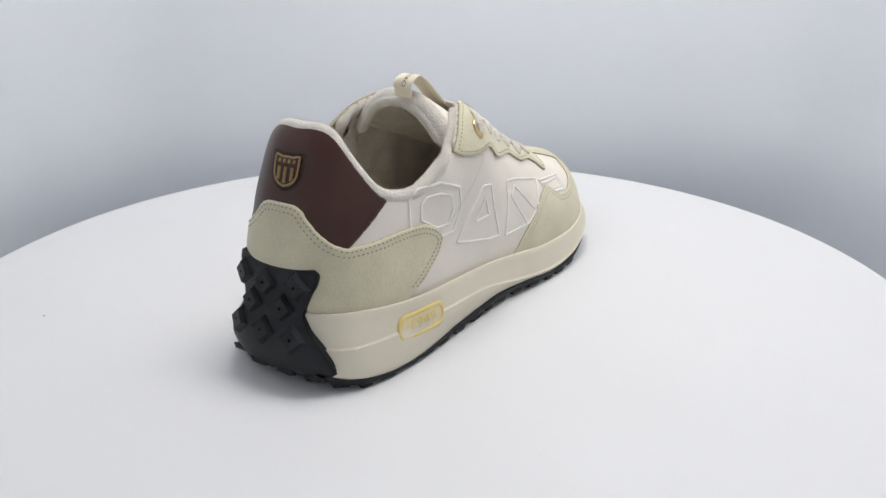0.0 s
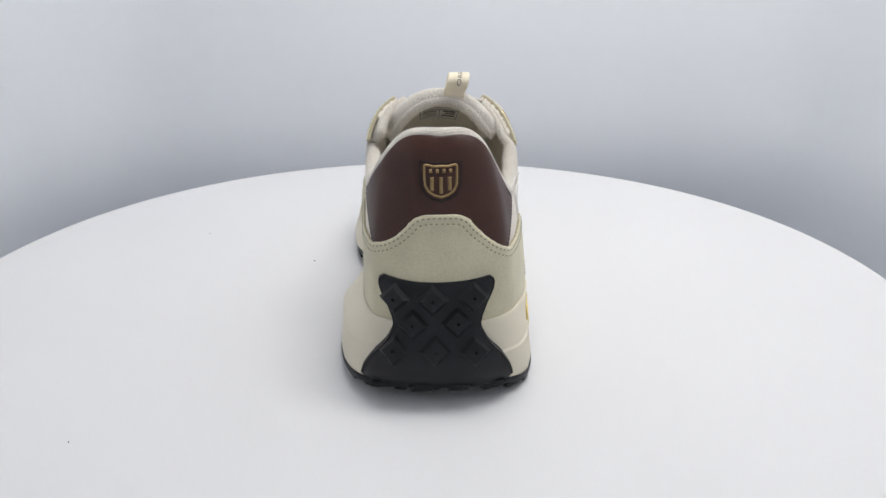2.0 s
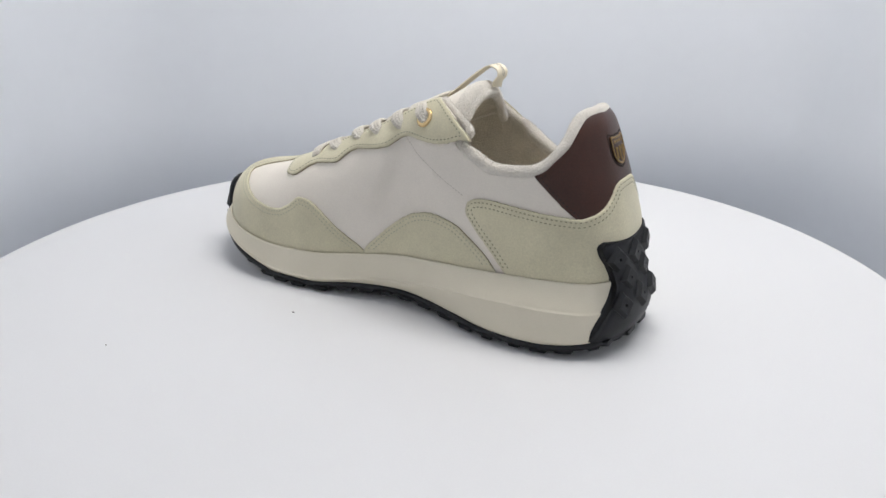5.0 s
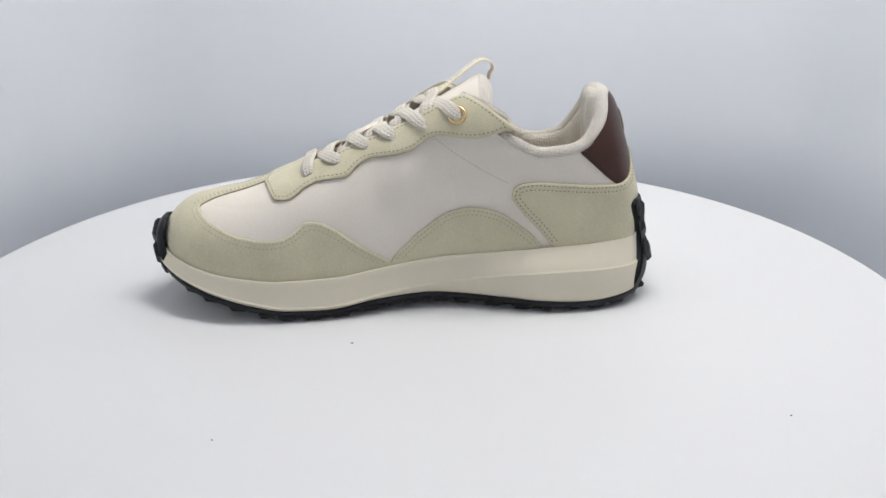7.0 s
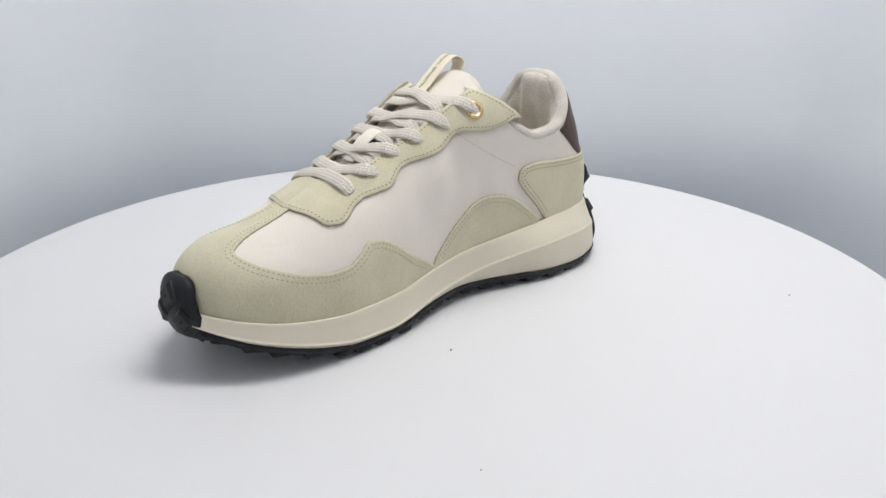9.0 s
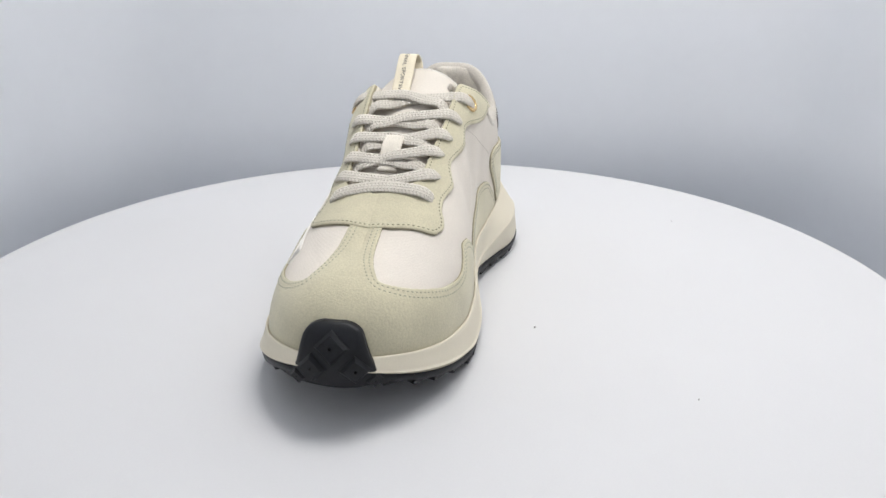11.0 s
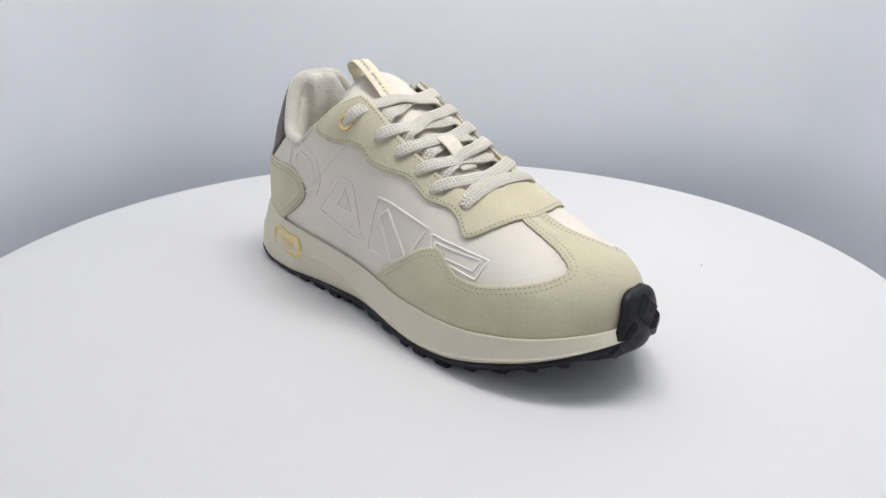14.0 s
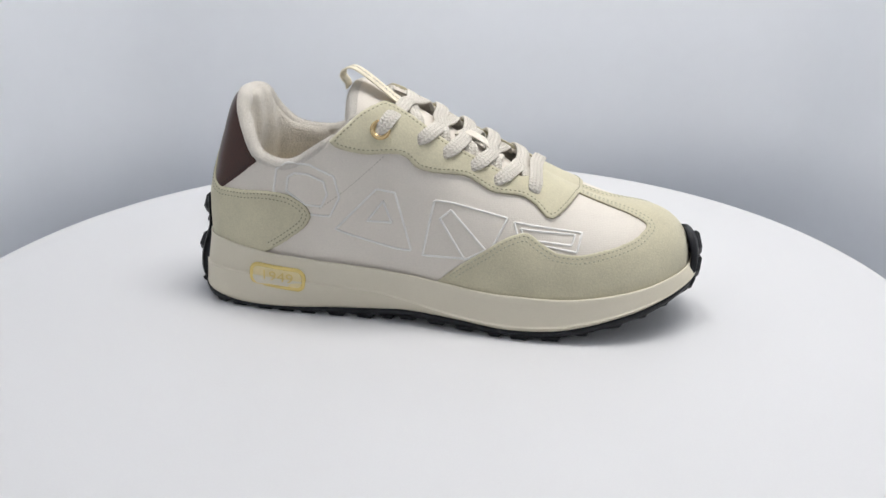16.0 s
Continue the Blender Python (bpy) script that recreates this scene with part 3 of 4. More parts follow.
# ---- sneaker: upper ----
def upper(shoe):
    panel("quarter", B["body"], 0.0, CLOTH, shoe, "ivory woven nylon quarter and vamp", base=-2.5)
    cap = panel("toe_cap", np.minimum(B["cap"], B["body"]), 1.2, SUEDE, shoe, "pale olive suede toe cap and mudguard")
    stitches("stitching", B["cap"], (1.9, 4.4), 1.15, CAP_THREAD, cap, keep=lambda c: c[2] > bite(c[0]) + 3 and c[0] > 24 and not (c[2] > 58 and c[0] < 95))
    arch = panel("arch_panel", B["arch"], 1.2, SUEDE, shoe, "pale olive suede arch panel")
    stitches("stitching", B["arch"], (1.9, 4.4), 1.15, CAP_THREAD, arch, keep=lambda c: c[2] > bite(c[0]) + 3)
    back = panel("heel_leather", B["leather"], 0.7, LEATHER, shoe, "smooth dark brown leather heel patch")
    stitches("stitching", B["leather"], (2.0,), 0.65, BROWN_THREAD, back, keep=lambda c: c[2] < 93)
    count = panel("heel_counter", np.minimum(B["counter"], B["body"]), 1.6, SUEDE, shoe, "pale olive suede heel counter")
    stitches("stitching", B["counter"], (1.9, 4.4), 1.55, THREAD, count, keep=lambda c: c[2] > bite(c[0]) + 3)
    eye = panel("eyestay", B["face"], 1.7, SUEDE, shoe, "scalloped pale olive suede eyestay")
    stitches("stitching", B["face"], (2.2,), 1.65, THREAD, eye, keep=lambda c: not (58 < c[0] < 82 and abs(c[1] + 8.8) < 24))
    # seam of small stitches down the quarter
    for left, pts in ((True, [(-4, 101), (-18, 91), (-33, 82), (-48, 74)]), (False, [(-12, 95), (-24, 84), (-38, 72), (-52, 62)])):
        line = even(catmull(pts, False, 60), 26)
        P, N = on_side(line, left)
        v, f = [], []
        for i in range(len(P) - 1):
            t = P[i + 1] - P[i]
            t /= np.linalg.norm(t)
            b = np.cross(N[i], t)
            o = len(v)
            v += [P[i] + N[i] * 0.05 - b * 0.25, P[i] + N[i] * 0.05 + b * 0.25, P[i] + t * 1.2 + N[i] * 0.05 + b * 0.25, P[i] + t * 1.2 + N[i] * 0.05 - b * 0.25, P[i] + t * 0.6 + N[i] * 0.3]
            f += [(o, o + 1, o + 4), (o + 1, o + 2, o + 4), (o + 2, o + 3, o + 4), (o + 3, o, o + 4)]
        link("seam_stitching", v, f, SEAM_THREAD, shoe, kind="stuff")


def collar_rim():
    """Points and normals of the upper along the collar, from the right end round the heel to the left end."""
    rows = []
    for i in range(NU):
        a = abs(arc[i])
        if a > 120:
            continue
        h = float((collar_left if LEFT[i] else collar_right)(a))
        z = UP[i, :, 2]
        k = int(np.argmax(z > h))
        if k == 0:
            continue
        s_ = (h - z[k - 1]) / (z[k] - z[k - 1])
        rows.append((arc[i], *(UP[i, k - 1] * (1 - s_) + UP[i, k] * s_), *UN[i, k]))
    rows = np.array(sorted(rows))
    q = even(rows[:, 1:], 150)
    for _ in range(4):
        q[1:-1] = 0.25 * q[:-2] + 0.5 * q[1:-1] + 0.25 * q[2:]
    return q[:, :3], q[:, 3:] / np.linalg.norm(q[:, 3:], axis=1)[:, None]


def fuzz(name, path, normals, radius, parent, count, reach, mat):
    """Short loose fibres on a plush cord."""
    rng = random.Random(7)
    v, f = [], []
    n = len(path)
    radius = np.broadcast_to(radius, n)
    tang_ = np.gradient(path, axis=0)
    for _ in range(count):
        i = rng.randrange(n)
        t = tang_[i] / np.linalg.norm(tang_[i])
        b = np.cross(normals[i], t)
        a = rng.uniform(0, 2 * math.pi)
        d = normals[i] * math.cos(a) + b * math.sin(a)
        d = d / np.linalg.norm(d)
        base = path[i] + t * rng.uniform(-1, 1) + d * radius[i] * 0.93
        tip = base + d * rng.uniform(0.4, 1) * reach + t * rng.uniform(-0.5, 0.5) + np.array([0, 0, rng.uniform(-0.2, 0.3)])
        w = t * 0.13
        o = len(v)
        v += [base - w, base + w, tip]
        f.append((o, o + 1, o + 2))
    return link(name, v, f, mat, parent, kind="stuff")


def collar(shoe):
    P, N = collar_rim()
    ends = []
    for left, pts in ((False, [(-19, 120.5), (-26.5, 116.5), (-34, 110.5), (-42.5, 103)]), (True, [(-48, 108), (-41, 114), (-32, 119.5), (-21, 124.2)])):
        ends.append(on_side(pts, left))
    P = np.vstack([ends[0][0] - ends[0][1] * 3.0, P[3:-3], ends[1][0] - ends[1][1] * 3.0])
    N = np.vstack([ends[0][1], N[3:-3], ends[1][1]])
    q = even(np.hstack([P, N]), 170)
    for _ in range(5):
        q[1:-1] = 0.25 * q[:-2] + 0.5 * q[1:-1] + 0.25 * q[2:]
    P, N = q[:, :3], q[:, 3:] / np.linalg.norm(q[:, 3:], axis=1)[:, None]
    slim = np.clip((P[:, 0] + 54) / 14, 0, 1)
    slim = 1 - 0.42 * slim * slim * (3 - 2 * slim)
    pad = (4.0 + 1.0 * np.exp(-((P[:, 0] + 116) / 22) ** 2)) * slim
    path = P - N * (pad - 0.3)[:, None] + np.array([0, 0, 1.5])
    rim = sweep(path, N, (4.1 + 0.1 * (pad - 4.2)) * slim, pad, "collar", PLUSH, shoe, "ivory terry plush padded collar", sides=14, square=2.0)
    fuzz("plush_fibres", path, N, 4.0 * slim, rim, 14000, 1.3, PLUSH)
    # lining: the inside of the upper, set in by its thickness
    g = B["body"] - 0.6
    p, n, G, T, E = clip(g)
    deep = 3.2 + 2.2 * np.clip((p[:, 2] - 60) / 40, 0, 1) * (p[:, 0] < -30)
    near = np.clip(G / 9.0, 0, 1)
    deep *= np.where(p[:, 0] < -45, 0.5 + 0.5 * np.sqrt(1 - (1 - near) ** 2), 1.0)
    link("lining", p - n * deep[:, None], [tuple(reversed(t)) for t in T], LINING, shoe, "beige plush inner lining")
    # soft padding that runs on from the rim down to the insole
    flat = -N * np.array([1, 1, 0])
    flat /= np.linalg.norm(flat, axis=1)[:, None]
    for _ in range(30):
        flat[1:-1] = 0.25 * flat[:-2] + 0.5 * flat[1:-1] + 0.25 * flat[2:]
    flat /= np.linalg.norm(flat, axis=1)[:, None]
    behind = np.exp(-((P[:, 0] + 116) / 24) ** 2)
    inside = np.clip((-48 - P[:, 0]) / 30, 0, 1)
    inside = inside * inside * (3 - 2 * inside)
    rows = []
    for drop, reach, bulge in ((-2.7, 0.2, 0.0), (-2.3, 0.8, 0.0), (-0.8, 1.28, 0.0), (1.6, 1.5, 0.05), (5.0, 1.56, 0.2), (10, 1.52, 0.5), (16, 1.4, 0.8), (24, 1.15, 0.8), (34, 0.7, 0.5), (46, 0.2, 0.3), (60, -0.4, 0.1), (78, -0.8, 0.0)):
        spot = path + flat * (inside * (pad * reach + 2.5 * behind * bulge) - 2.5 * (1 - inside))[:, None]
        spot[:, 2] = np.maximum(path[:, 2] - drop, 44.0)
        rows.append(spot)
    sheet = np.stack(rows, 1)[P[:, 0] < -46]
    link("collar_padding", sheet.reshape(-1, 3), grid_faces(len(sheet), len(rows), False), LINING, shoe, "soft ivory plush heel padding")
    q = inset(np.full(NU, 19.0))[::3]
    v = np.column_stack([q, np.full(len(q), 44.0) - np.clip(q[:, 0] * 0.06, -4, 12)])
    m = len(v)
    vv = np.vstack([v, v - np.array([0, 0, 3.0])])
    f = [list(range(m)), list(reversed(range(m, 2 * m)))] + [(i, (i + 1) % m, m + (i + 1) % m, m + i) for i in range(m)]
    link("insole", vv, f, INSOLE, shoe, "cream fabric insole", smooth=False)


# ---- sneaker: tongue, loop and laces ----
TONGUE_LINE = even(catmull([(74, 70), (60, 77), (45, 88), (20, 100.3), (3, 110), (-13, 119), (-25, 126), (-32.5, 130.2), (-37, 130.8), (-40, 128.3), (-40.8, 124.5)], False, 200), 70)
tongue_half = curve([0, 0.3, 0.6, 0.8, 0.92, 1.0], [23, 27, 30, 33, 32, 29])
TONGUE_Y = -8.5


def tongue_point(s_, c, drop=0.0):
    """The tongue at s_ along its length (0..1) and c across (-1..1)."""
    k = s_ * (len(TONGUE_LINE) - 1)
    i = min(int(k), len(TONGUE_LINE) - 2)
    x, z = TONGUE_LINE[i] * (1 - k + i) + TONGUE_LINE[i + 1] * (k - i)
    hw = float(tongue_half(s_))
    sag = (5.5 + 17.5 * s_ ** 2) * abs(c) ** 2.3
    lean = -6.0 * abs(c) ** 2 * s_ ** 3
    return np.array([x - lean - 0.35 * sag * s_ * 0.3, TONGUE_Y + hw * c, z - sag - drop])


def tongue(shoe):
    ns, nc = 46, 33
    outer = np.array([[tongue_point(s_, c) for c in np.linspace(-1, 1, nc)] for s_ in np.linspace(0, 1, ns)])
    a, b = np.gradient(outer, axis=0), np.gradient(outer, axis=1)
    n = np.cross(a, b)
    n /= np.linalg.norm(n, axis=-1)[..., None]
    if n[10, 16, 2] < 0:
        n = -n
    body = new("tongue")
    body.parent = shoe
    tagged(body, label="padded ivory cloth tongue with plush lining")
    split = 42
    link("tongue_face", outer[:split].reshape(-1, 3), grid_faces(split, nc, False), CLOTH, body)
    link("tongue_top", outer[split - 1:].reshape(-1, 3), grid_faces(ns - split + 1, nc, False), PLUSH, body, "ivory plush roll over the tongue's top")
    inner = outer - n * np.linspace(7.0, 3.6, ns)[:, None, None]
    link("tongue_lining", inner.reshape(-1, 3), [tuple(reversed(q)) for q in grid_faces(ns, nc, False)], LINING, body)
    k = 26
    edge = np.vstack([outer[k:, 0], outer[-1, 1:-1], outer[k:, -1][::-1]])
    en = np.vstack([n[k:, 0], n[-1, 1:-1], n[k:, -1][::-1]])
    path = edge - en * 1.8
    for _ in range(3):
        path[1:-1] = 0.25 * path[:-2] + 0.5 * path[1:-1] + 0.25 * path[2:]
    sweep(path, en, 2.7, 2.9, "tongue_edge", PLUSH, body, sides=12, square=2.2)
    fuzz("plush_fibres", path, en, 2.6, body, 6000, 1.2, PLUSH)
    # woven size label on the inside, with rows of small print as bars
    def inside(u, w, lift=0.5):
        ii, jj = (0.505 + 0.30 * u) * (ns - 1), (0.5 + 0.42 * w) * (nc - 1)
        a, b = int(ii), int(jj)
        p, q = ii - a, jj - b
        mixed = [(1 - p) * ((1 - q) * g[a, b] + q * g[a, b + 1]) + p * ((1 - q) * g[a + 1, b] + q * g[a + 1, b + 1]) for g in (inner, n)]
        return mixed[0] - mixed[1] * lift

    def patch(name, u0, u1, w0, w1, lift, mat, parent, label=""):
        rows, cols = np.linspace(u0, u1, 6), np.linspace(w0, w1, 9)
        g = np.array([[inside(u, w, lift) for w in cols] for u in rows])
        return link(name, g.reshape(-1, 3), grid_faces(6, 9, False), mat, parent, label)
    tag = patch("size_label", 0.40, 0.86, -0.50, 0.50, 0.5, LABEL, body, "pale grey woven size label with dark print")
    for u0, u1, w0, w1 in ((0.80, 0.815, -0.45, 0.45), (0.445, 0.455, -0.45, 0.45), (0.46, 0.80, -0.46, -0.445), (0.46, 0.80, 0.445, 0.46), (0.46, 0.80, -0.02, -0.01),
                           (0.72, 0.775, -0.40, -0.10), (0.63, 0.68, -0.40, -0.16), (0.54, 0.59, -0.40, -0.08), (0.73, 0.76, 0.05, 0.36), (0.66, 0.685, 0.05, 0.40), (0.59, 0.615, 0.05, 0.33), (0.52, 0.545, 0.05, 0.40)):
        patch("print_bar", u0, u1, w0, w1, 0.75, INK, tag)


def pull_loop(shoe):
    line = even(catmull([(0, -17, 113.5), (-10, -17.2, 119.5), (-22, -17.6, 129), (-31, -18.2, 135.8), (-37.5, -18.4, 138.9), (-42.5, -18, 137), (-43.6, -17, 133.5),
                         (-41.8, -16, 130.2), (-41.2, -15.5, 127)], False, 160), 60)
    t = np.gradient(line, axis=0)
    nrm = np.cross(np.tile([0.0, 1.0, 0.0], (len(t), 1)), t)
    nrm = np.cross(t, np.cross(nrm, t))
    nrm /= np.linalg.norm(nrm, axis=1)[:, None]
    if nrm[10, 2] < 0:
        nrm = -nrm
    loop = sweep(line, nrm, 5.8, 0.55, "pull_loop", RIBBON, shoe, "cream ribbon pull loop with grey lettering", sides=12, square=5)
    v, f = text_shape("ORIGINAL SPORTSWEAR", 3.4)
    side = np.cross(nrm, t)
    side /= np.linalg.norm(side, axis=1)[:, None]
    length = np.concatenate([[0], np.cumsum(np.linalg.norm(np.diff(line, axis=0), axis=1))])
    span = v[:, 0].max() - v[:, 0].min()
    pos = (v[:, 0] - v[:, 0].min()) / span * 52
    pos = 55 - pos
    out = []
    for s_, w in zip(pos, v[:, 1]):
        q = [np.interp(s_, length, line[:, i]) for i in range(3)]
        m = [np.interp(s_, length, nrm[:, i]) for i in range(3)]
        d = [np.interp(s_, length, side[:, i]) for i in range(3)]
        out.append(np.array(q) + np.array(m) * 0.68 - np.array(d) * (w - 0.8))
    link("lettering", out, f, INK, loop, "dark grey printed lettering", smooth=False)


HOLES_R = [(-14, -45, 108.5), (5, -38.5, 101.6), (20.5, -35.5, 94.2), (36, -33.5, 86.7), (51, -35.5, 80), (70, -33, 74)]
HOLES_L = [(-17, 26, 113), (2, 22, 107), (19, 18.5, 100.5), (36, 16.5, 94), (52, 18, 85.5), (69, 19, 77.8)]


def ring(centre, normal, r, tube, name, mat, parent, label=""):
    n = np.array(normal) / np.linalg.norm(normal)
    a = np.cross(n, [1.0, 0, 0])
    a /= np.linalg.norm(a)
    b = np.cross(n, a)
    path = np.array([centre + r * (math.cos(q) * a + math.sin(q) * b) for q in np.linspace(0, 2 * math.pi, 28, endpoint=False)])
    return sweep(path, np.tile(n, (28, 1)), tube, tube * 0.75, name, mat, parent, label, closed=True, sides=8, square=2)


def laces(shoe):
    tz = lambda x: float(np.interp(x, TONGUE_LINE[::-1, 0], TONGUE_LINE[::-1, 1]))
    lace = new("lace")
    lace.parent = shoe
    tagged(lace, label="flat beige braided lace")
    ends = {}
    for key, holes in (("R", HOLES_R), ("L", HOLES_L)):
        for i, h in enumerate(holes):
            p, n = snap(h)
            ends[key, i] = (p, n)
            c = p + n * 1.75
            if i == 0:
                eyelet = ring(c, n, 4.4, 1.4, "eyelet", GOLD, shoe, "engraved gold metal eyelet")
            # the shade inside each hole is put into the dark colour of this cup
            disc = [c + n * (0.12 if i else 0.35) + (1.9 if i == 0 else 2.5) * (math.cos(a) * np.cross(n, [1.0, 0, 0]) + math.sin(a) * np.cross(n, np.cross(n, [1.0, 0, 0]))) for a in np.linspace(0, 2 * math.pi, 14, endpoint=False)]
            link("lace_hole", disc + [c - n * 1.0 + (q - c) * 0.5 for q in disc], [list(range(14, 28))] + [(k, (k + 1) % 14, 14 + (k + 1) % 14, 14 + k) for k in range(14)], RUBBER if i else INK, shoe)

    def strand(a, b, high, over=False):
        """From hole a across the tongue; it dives under the eyestay at b, or ends in hole b."""
        (pa, na), (pb, nb) = ends[a], ends[b]
        mid = (pa + pb) / 2

        def edge(p, q, far, ahead=0.0):
            """Above the eyestay's inner edge, a little way from the hole p towards q."""
            way = (q - p)[:2] / np.linalg.norm((q - p)[:2])
            e, m = project([p[:2] + way * far + np.array([ahead, 0])], (0, 1), ON_TOP)
            return e[0], m[0]
        e, m = edge(pa, pb, 5.0, 0.0 if over else 3.0)
        ea = e + m * 2.9
        e, m = edge(pb, pa, 5.5)
        eb = e + m * 3.2
        top = max(tz(mid[0]) + high, 0.5 * (ea[2] + eb[2]) + high * 0.3 - 1.2)
        ia, ib = ea * 0.5 + mid * 0.5, eb * 0.5 + mid * 0.5
        ia[2], ib[2] = ea[2] * 0.45 + top * 0.55 + 0.4, eb[2] * 0.45 + top * 0.55 + 0.4
        begin = np.array([0.0 if over else 1.0, 0, 0])
        ia[0] += begin[0] * 1.5
        start = [pa + na * 0.3 + (pa - mid) * 0.04 - begin, pa + na * 2.7 + (mid - pa) * 0.02 + begin, ea, ia, np.array([mid[0], mid[1], top])]
        if over:
            stop = [ib, eb, pb + nb * 3.0 + (mid - pb) * 0.02, pb + nb * 0.3 + (pb - mid) * 0.04]
        else:
            e1, m1 = edge(pb, pa, 10.5)
            e2, m2 = edge(pb, pa, 3.0)
            ib[2] -= 1.6
            stop = [ib, e1 - m1 * 0.6, e2 - m2 * 3.2]
        path = even(catmull(start + stop, False, 160), 60)
        for _ in range(14):
            path[2:-2] = 0.25 * path[1:-3] + 0.5 * path[2:-2] + 0.25 * path[3:-1]
        up = np.array([0.42, 0, 0.9])
        k = np.linspace(0, 1, 60)[:, None]
        wa, wb = np.clip(1 - k / 0.30, 0, 1), np.clip((k - 0.70) / 0.30, 0, 1)
        nr = na * wa + nb * wb + up * (1 - wa - wb)
        nr /= np.linalg.norm(nr, axis=1)[:, None]
        grow = np.clip((np.minimum(k, 1 - k) if over else k)[:, 0] / 0.10, 0, 1)
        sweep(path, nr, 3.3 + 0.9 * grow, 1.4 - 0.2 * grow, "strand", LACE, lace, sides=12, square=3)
    for i in range(5):
        hi = (4.2, 1.8) if i % 2 == 0 else (1.8, 4.2)
        strand(("R", i), ("L", i + 1), hi[0])
        strand(("L", i), ("R", i + 1), hi[1])
    strand(("R", 5), ("L", 5), 11.5, True)
    # woven keeper on the tongue
    line = even(catmull([(50, -9.5, tz(50) + 2.0), (45, -9.5, tz(45) + 3.0), (38, -9.7, tz(38) + 5.6), (30, -9.9, tz(30) + 5.6), (25, -10, tz(25) + 3.6), (22, -10, tz(22) + 1.5)], False, 60), 24)
    t = np.gradient(line, axis=0)
    nr = np.cross(t, np.tile([0.0, 1.0, 0.0], (24, 1)))
    if nr[5, 2] < 0:
        nr = -nr
    sweep(line, nr, 5.8, 0.6, "lace_keeper", KEEPER, shoe, "cream woven lace keeper on the tongue", sides=10, square=5)


# ---- sneaker: marks ----
def tube_on(pts2, to, lift, r, name, mat, parent, closed=True, label="", flat=0.7):
    P, N = to(pts2)
    return sweep(P + N * lift, N, r, r * flat, name, mat, parent, label, closed=closed, sides=6, square=2)


def outline(pts, n, closed=True):
    p = np.array(pts, float)
    return even(p, n, closed)


def emblem(shoe):
    cy_, cz_ = -4.2, 102.8
    half = [(0, 6.8), (4.0, 6.6), (8.0, 7.5), (9.2, 7.2), (9.2, 1.4), (8.8, -2.5), (7.0, -5.4), (3.8, -7.3), (0, -8.2)]
    half = [(a * 0.80, b * 0.9) for a, b in half]
    shield = half + [(-a, b) for a, b in half[-2:0:-1]]
    ring2 = outline([(cy_ + a, cz_ + b) for a, b in shield], 64)
    grid = np.linspace(0, 1, 6)
    P0, N0 = on_heel(np.vstack([np.array([cy_, cz_]) + (ring2 - np.array([cy_, cz_])) * k for k in grid]))
    m = 64
    f = []
    for a in range(5):
        for i in range(m):
            j = (i + 1) % m
            f.append((a * m + i, a * m + j, (a + 1) * m + j, (a + 1) * m + i))
    badge = link("emblem", P0 + N0 * 1.25, f, LEATHER, shoe, "embossed shield emblem with gilt edge")
    tube_on(ring2, on_heel, 1.4, 0.62, "gilt_edge", GILT, badge)
    for off, low in ((-4.0, -4.6), (0.0, -5.9), (4.0, -4.6)):
        line = np.array([(cy_ + off, cz_ + b) for b in np.linspace(1.5, low, 12)])
        tube_on(line, on_heel, 1.4, 1.0, "gilt_bar", GILT, badge, closed=False)
    for off in (-4.5, -1.5, 1.5, 4.5):
        line = np.array([(cy_ + off + a, cz_ + 4.1) for a in np.linspace(-0.7, 0.7, 5)])
        tube_on(line, on_heel, 1.3, 1.1, "gilt_block", GILT, badge, closed=False, flat=0.4)
    big = outline([(cy_ + a * 1.28, cz_ + b * 1.24) for a, b in shield], 46)
    P, N = on_heel(big)
    v, f = [], []
    for i in range(0, 46):
        t = P[(i + 1) % 46] - P[i]
        t /= np.linalg.norm(t)
        b = np.cross(N[i], t)
        o = len(v)
        c = P[i] + N[i] * 0.85
        v += [c - t * 0.65 - b * 0.5, c + t * 0.65 - b * 0.5, c + t * 0.65 + b * 0.5, c - t * 0.65 + b * 0.5, c + N[i] * 0.45]
        f += [(o, o + 1, o + 4), (o + 1, o + 2, o + 4), (o + 2, o + 3, o + 4), (o + 3, o, o + 4)]
    link("emblem_stitching", v, f, BROWN_THREAD, badge, kind="stuff")


def embroidery(shoe):
    """Four plain outlined blocks in white thread on the outer quarter, each with a smaller shape inside."""
    round_block = [(-80, 70), (-78, 83), (-71, 87.5), (-56, 88), (-41, 82.5), (-38.5, 70), (-45, 58), (-61, 58.5)]
    bar = [(61.5, 60.6), (98.8, 55), (96.8, 46), (65, 51.5)]
    shapes = [
        round_block, [(-58 + (x + 58) * 0.62, 73 + (z - 73) * 0.62) for x, z in round_block],
        [(-42, 50.5), (-16.2, 76.5), (-5.8, 74.8), (3.5, 41), (-6, 41.5), (-32, 47.5)], [(-22.5, 57), (-12.6, 69.5), (-8, 57)],
        [(10.2, 39), (16.5, 71), (27, 69.8), (57.6, 62.5), (47, 40)], [(20, 61), (26, 66), (46.5, 45.5), (35, 39)],
        bar, [(81 + (x - 81) * 0.8, 53.4 + (z - 53.4) * 0.55) for x, z in bar],
    ]
    motif = new("embroidery")
    motif.parent = shoe
    tagged(motif, label="raised white thread outlines on the quarter")
    for pts in shapes:
        P, N = on_side(outline(pts, 90), False)
        sweep(P + N * 0.2, N, 0.7, 0.45, "outline_cord", EMBROIDERY, motif, closed=True, sides=6, square=2)


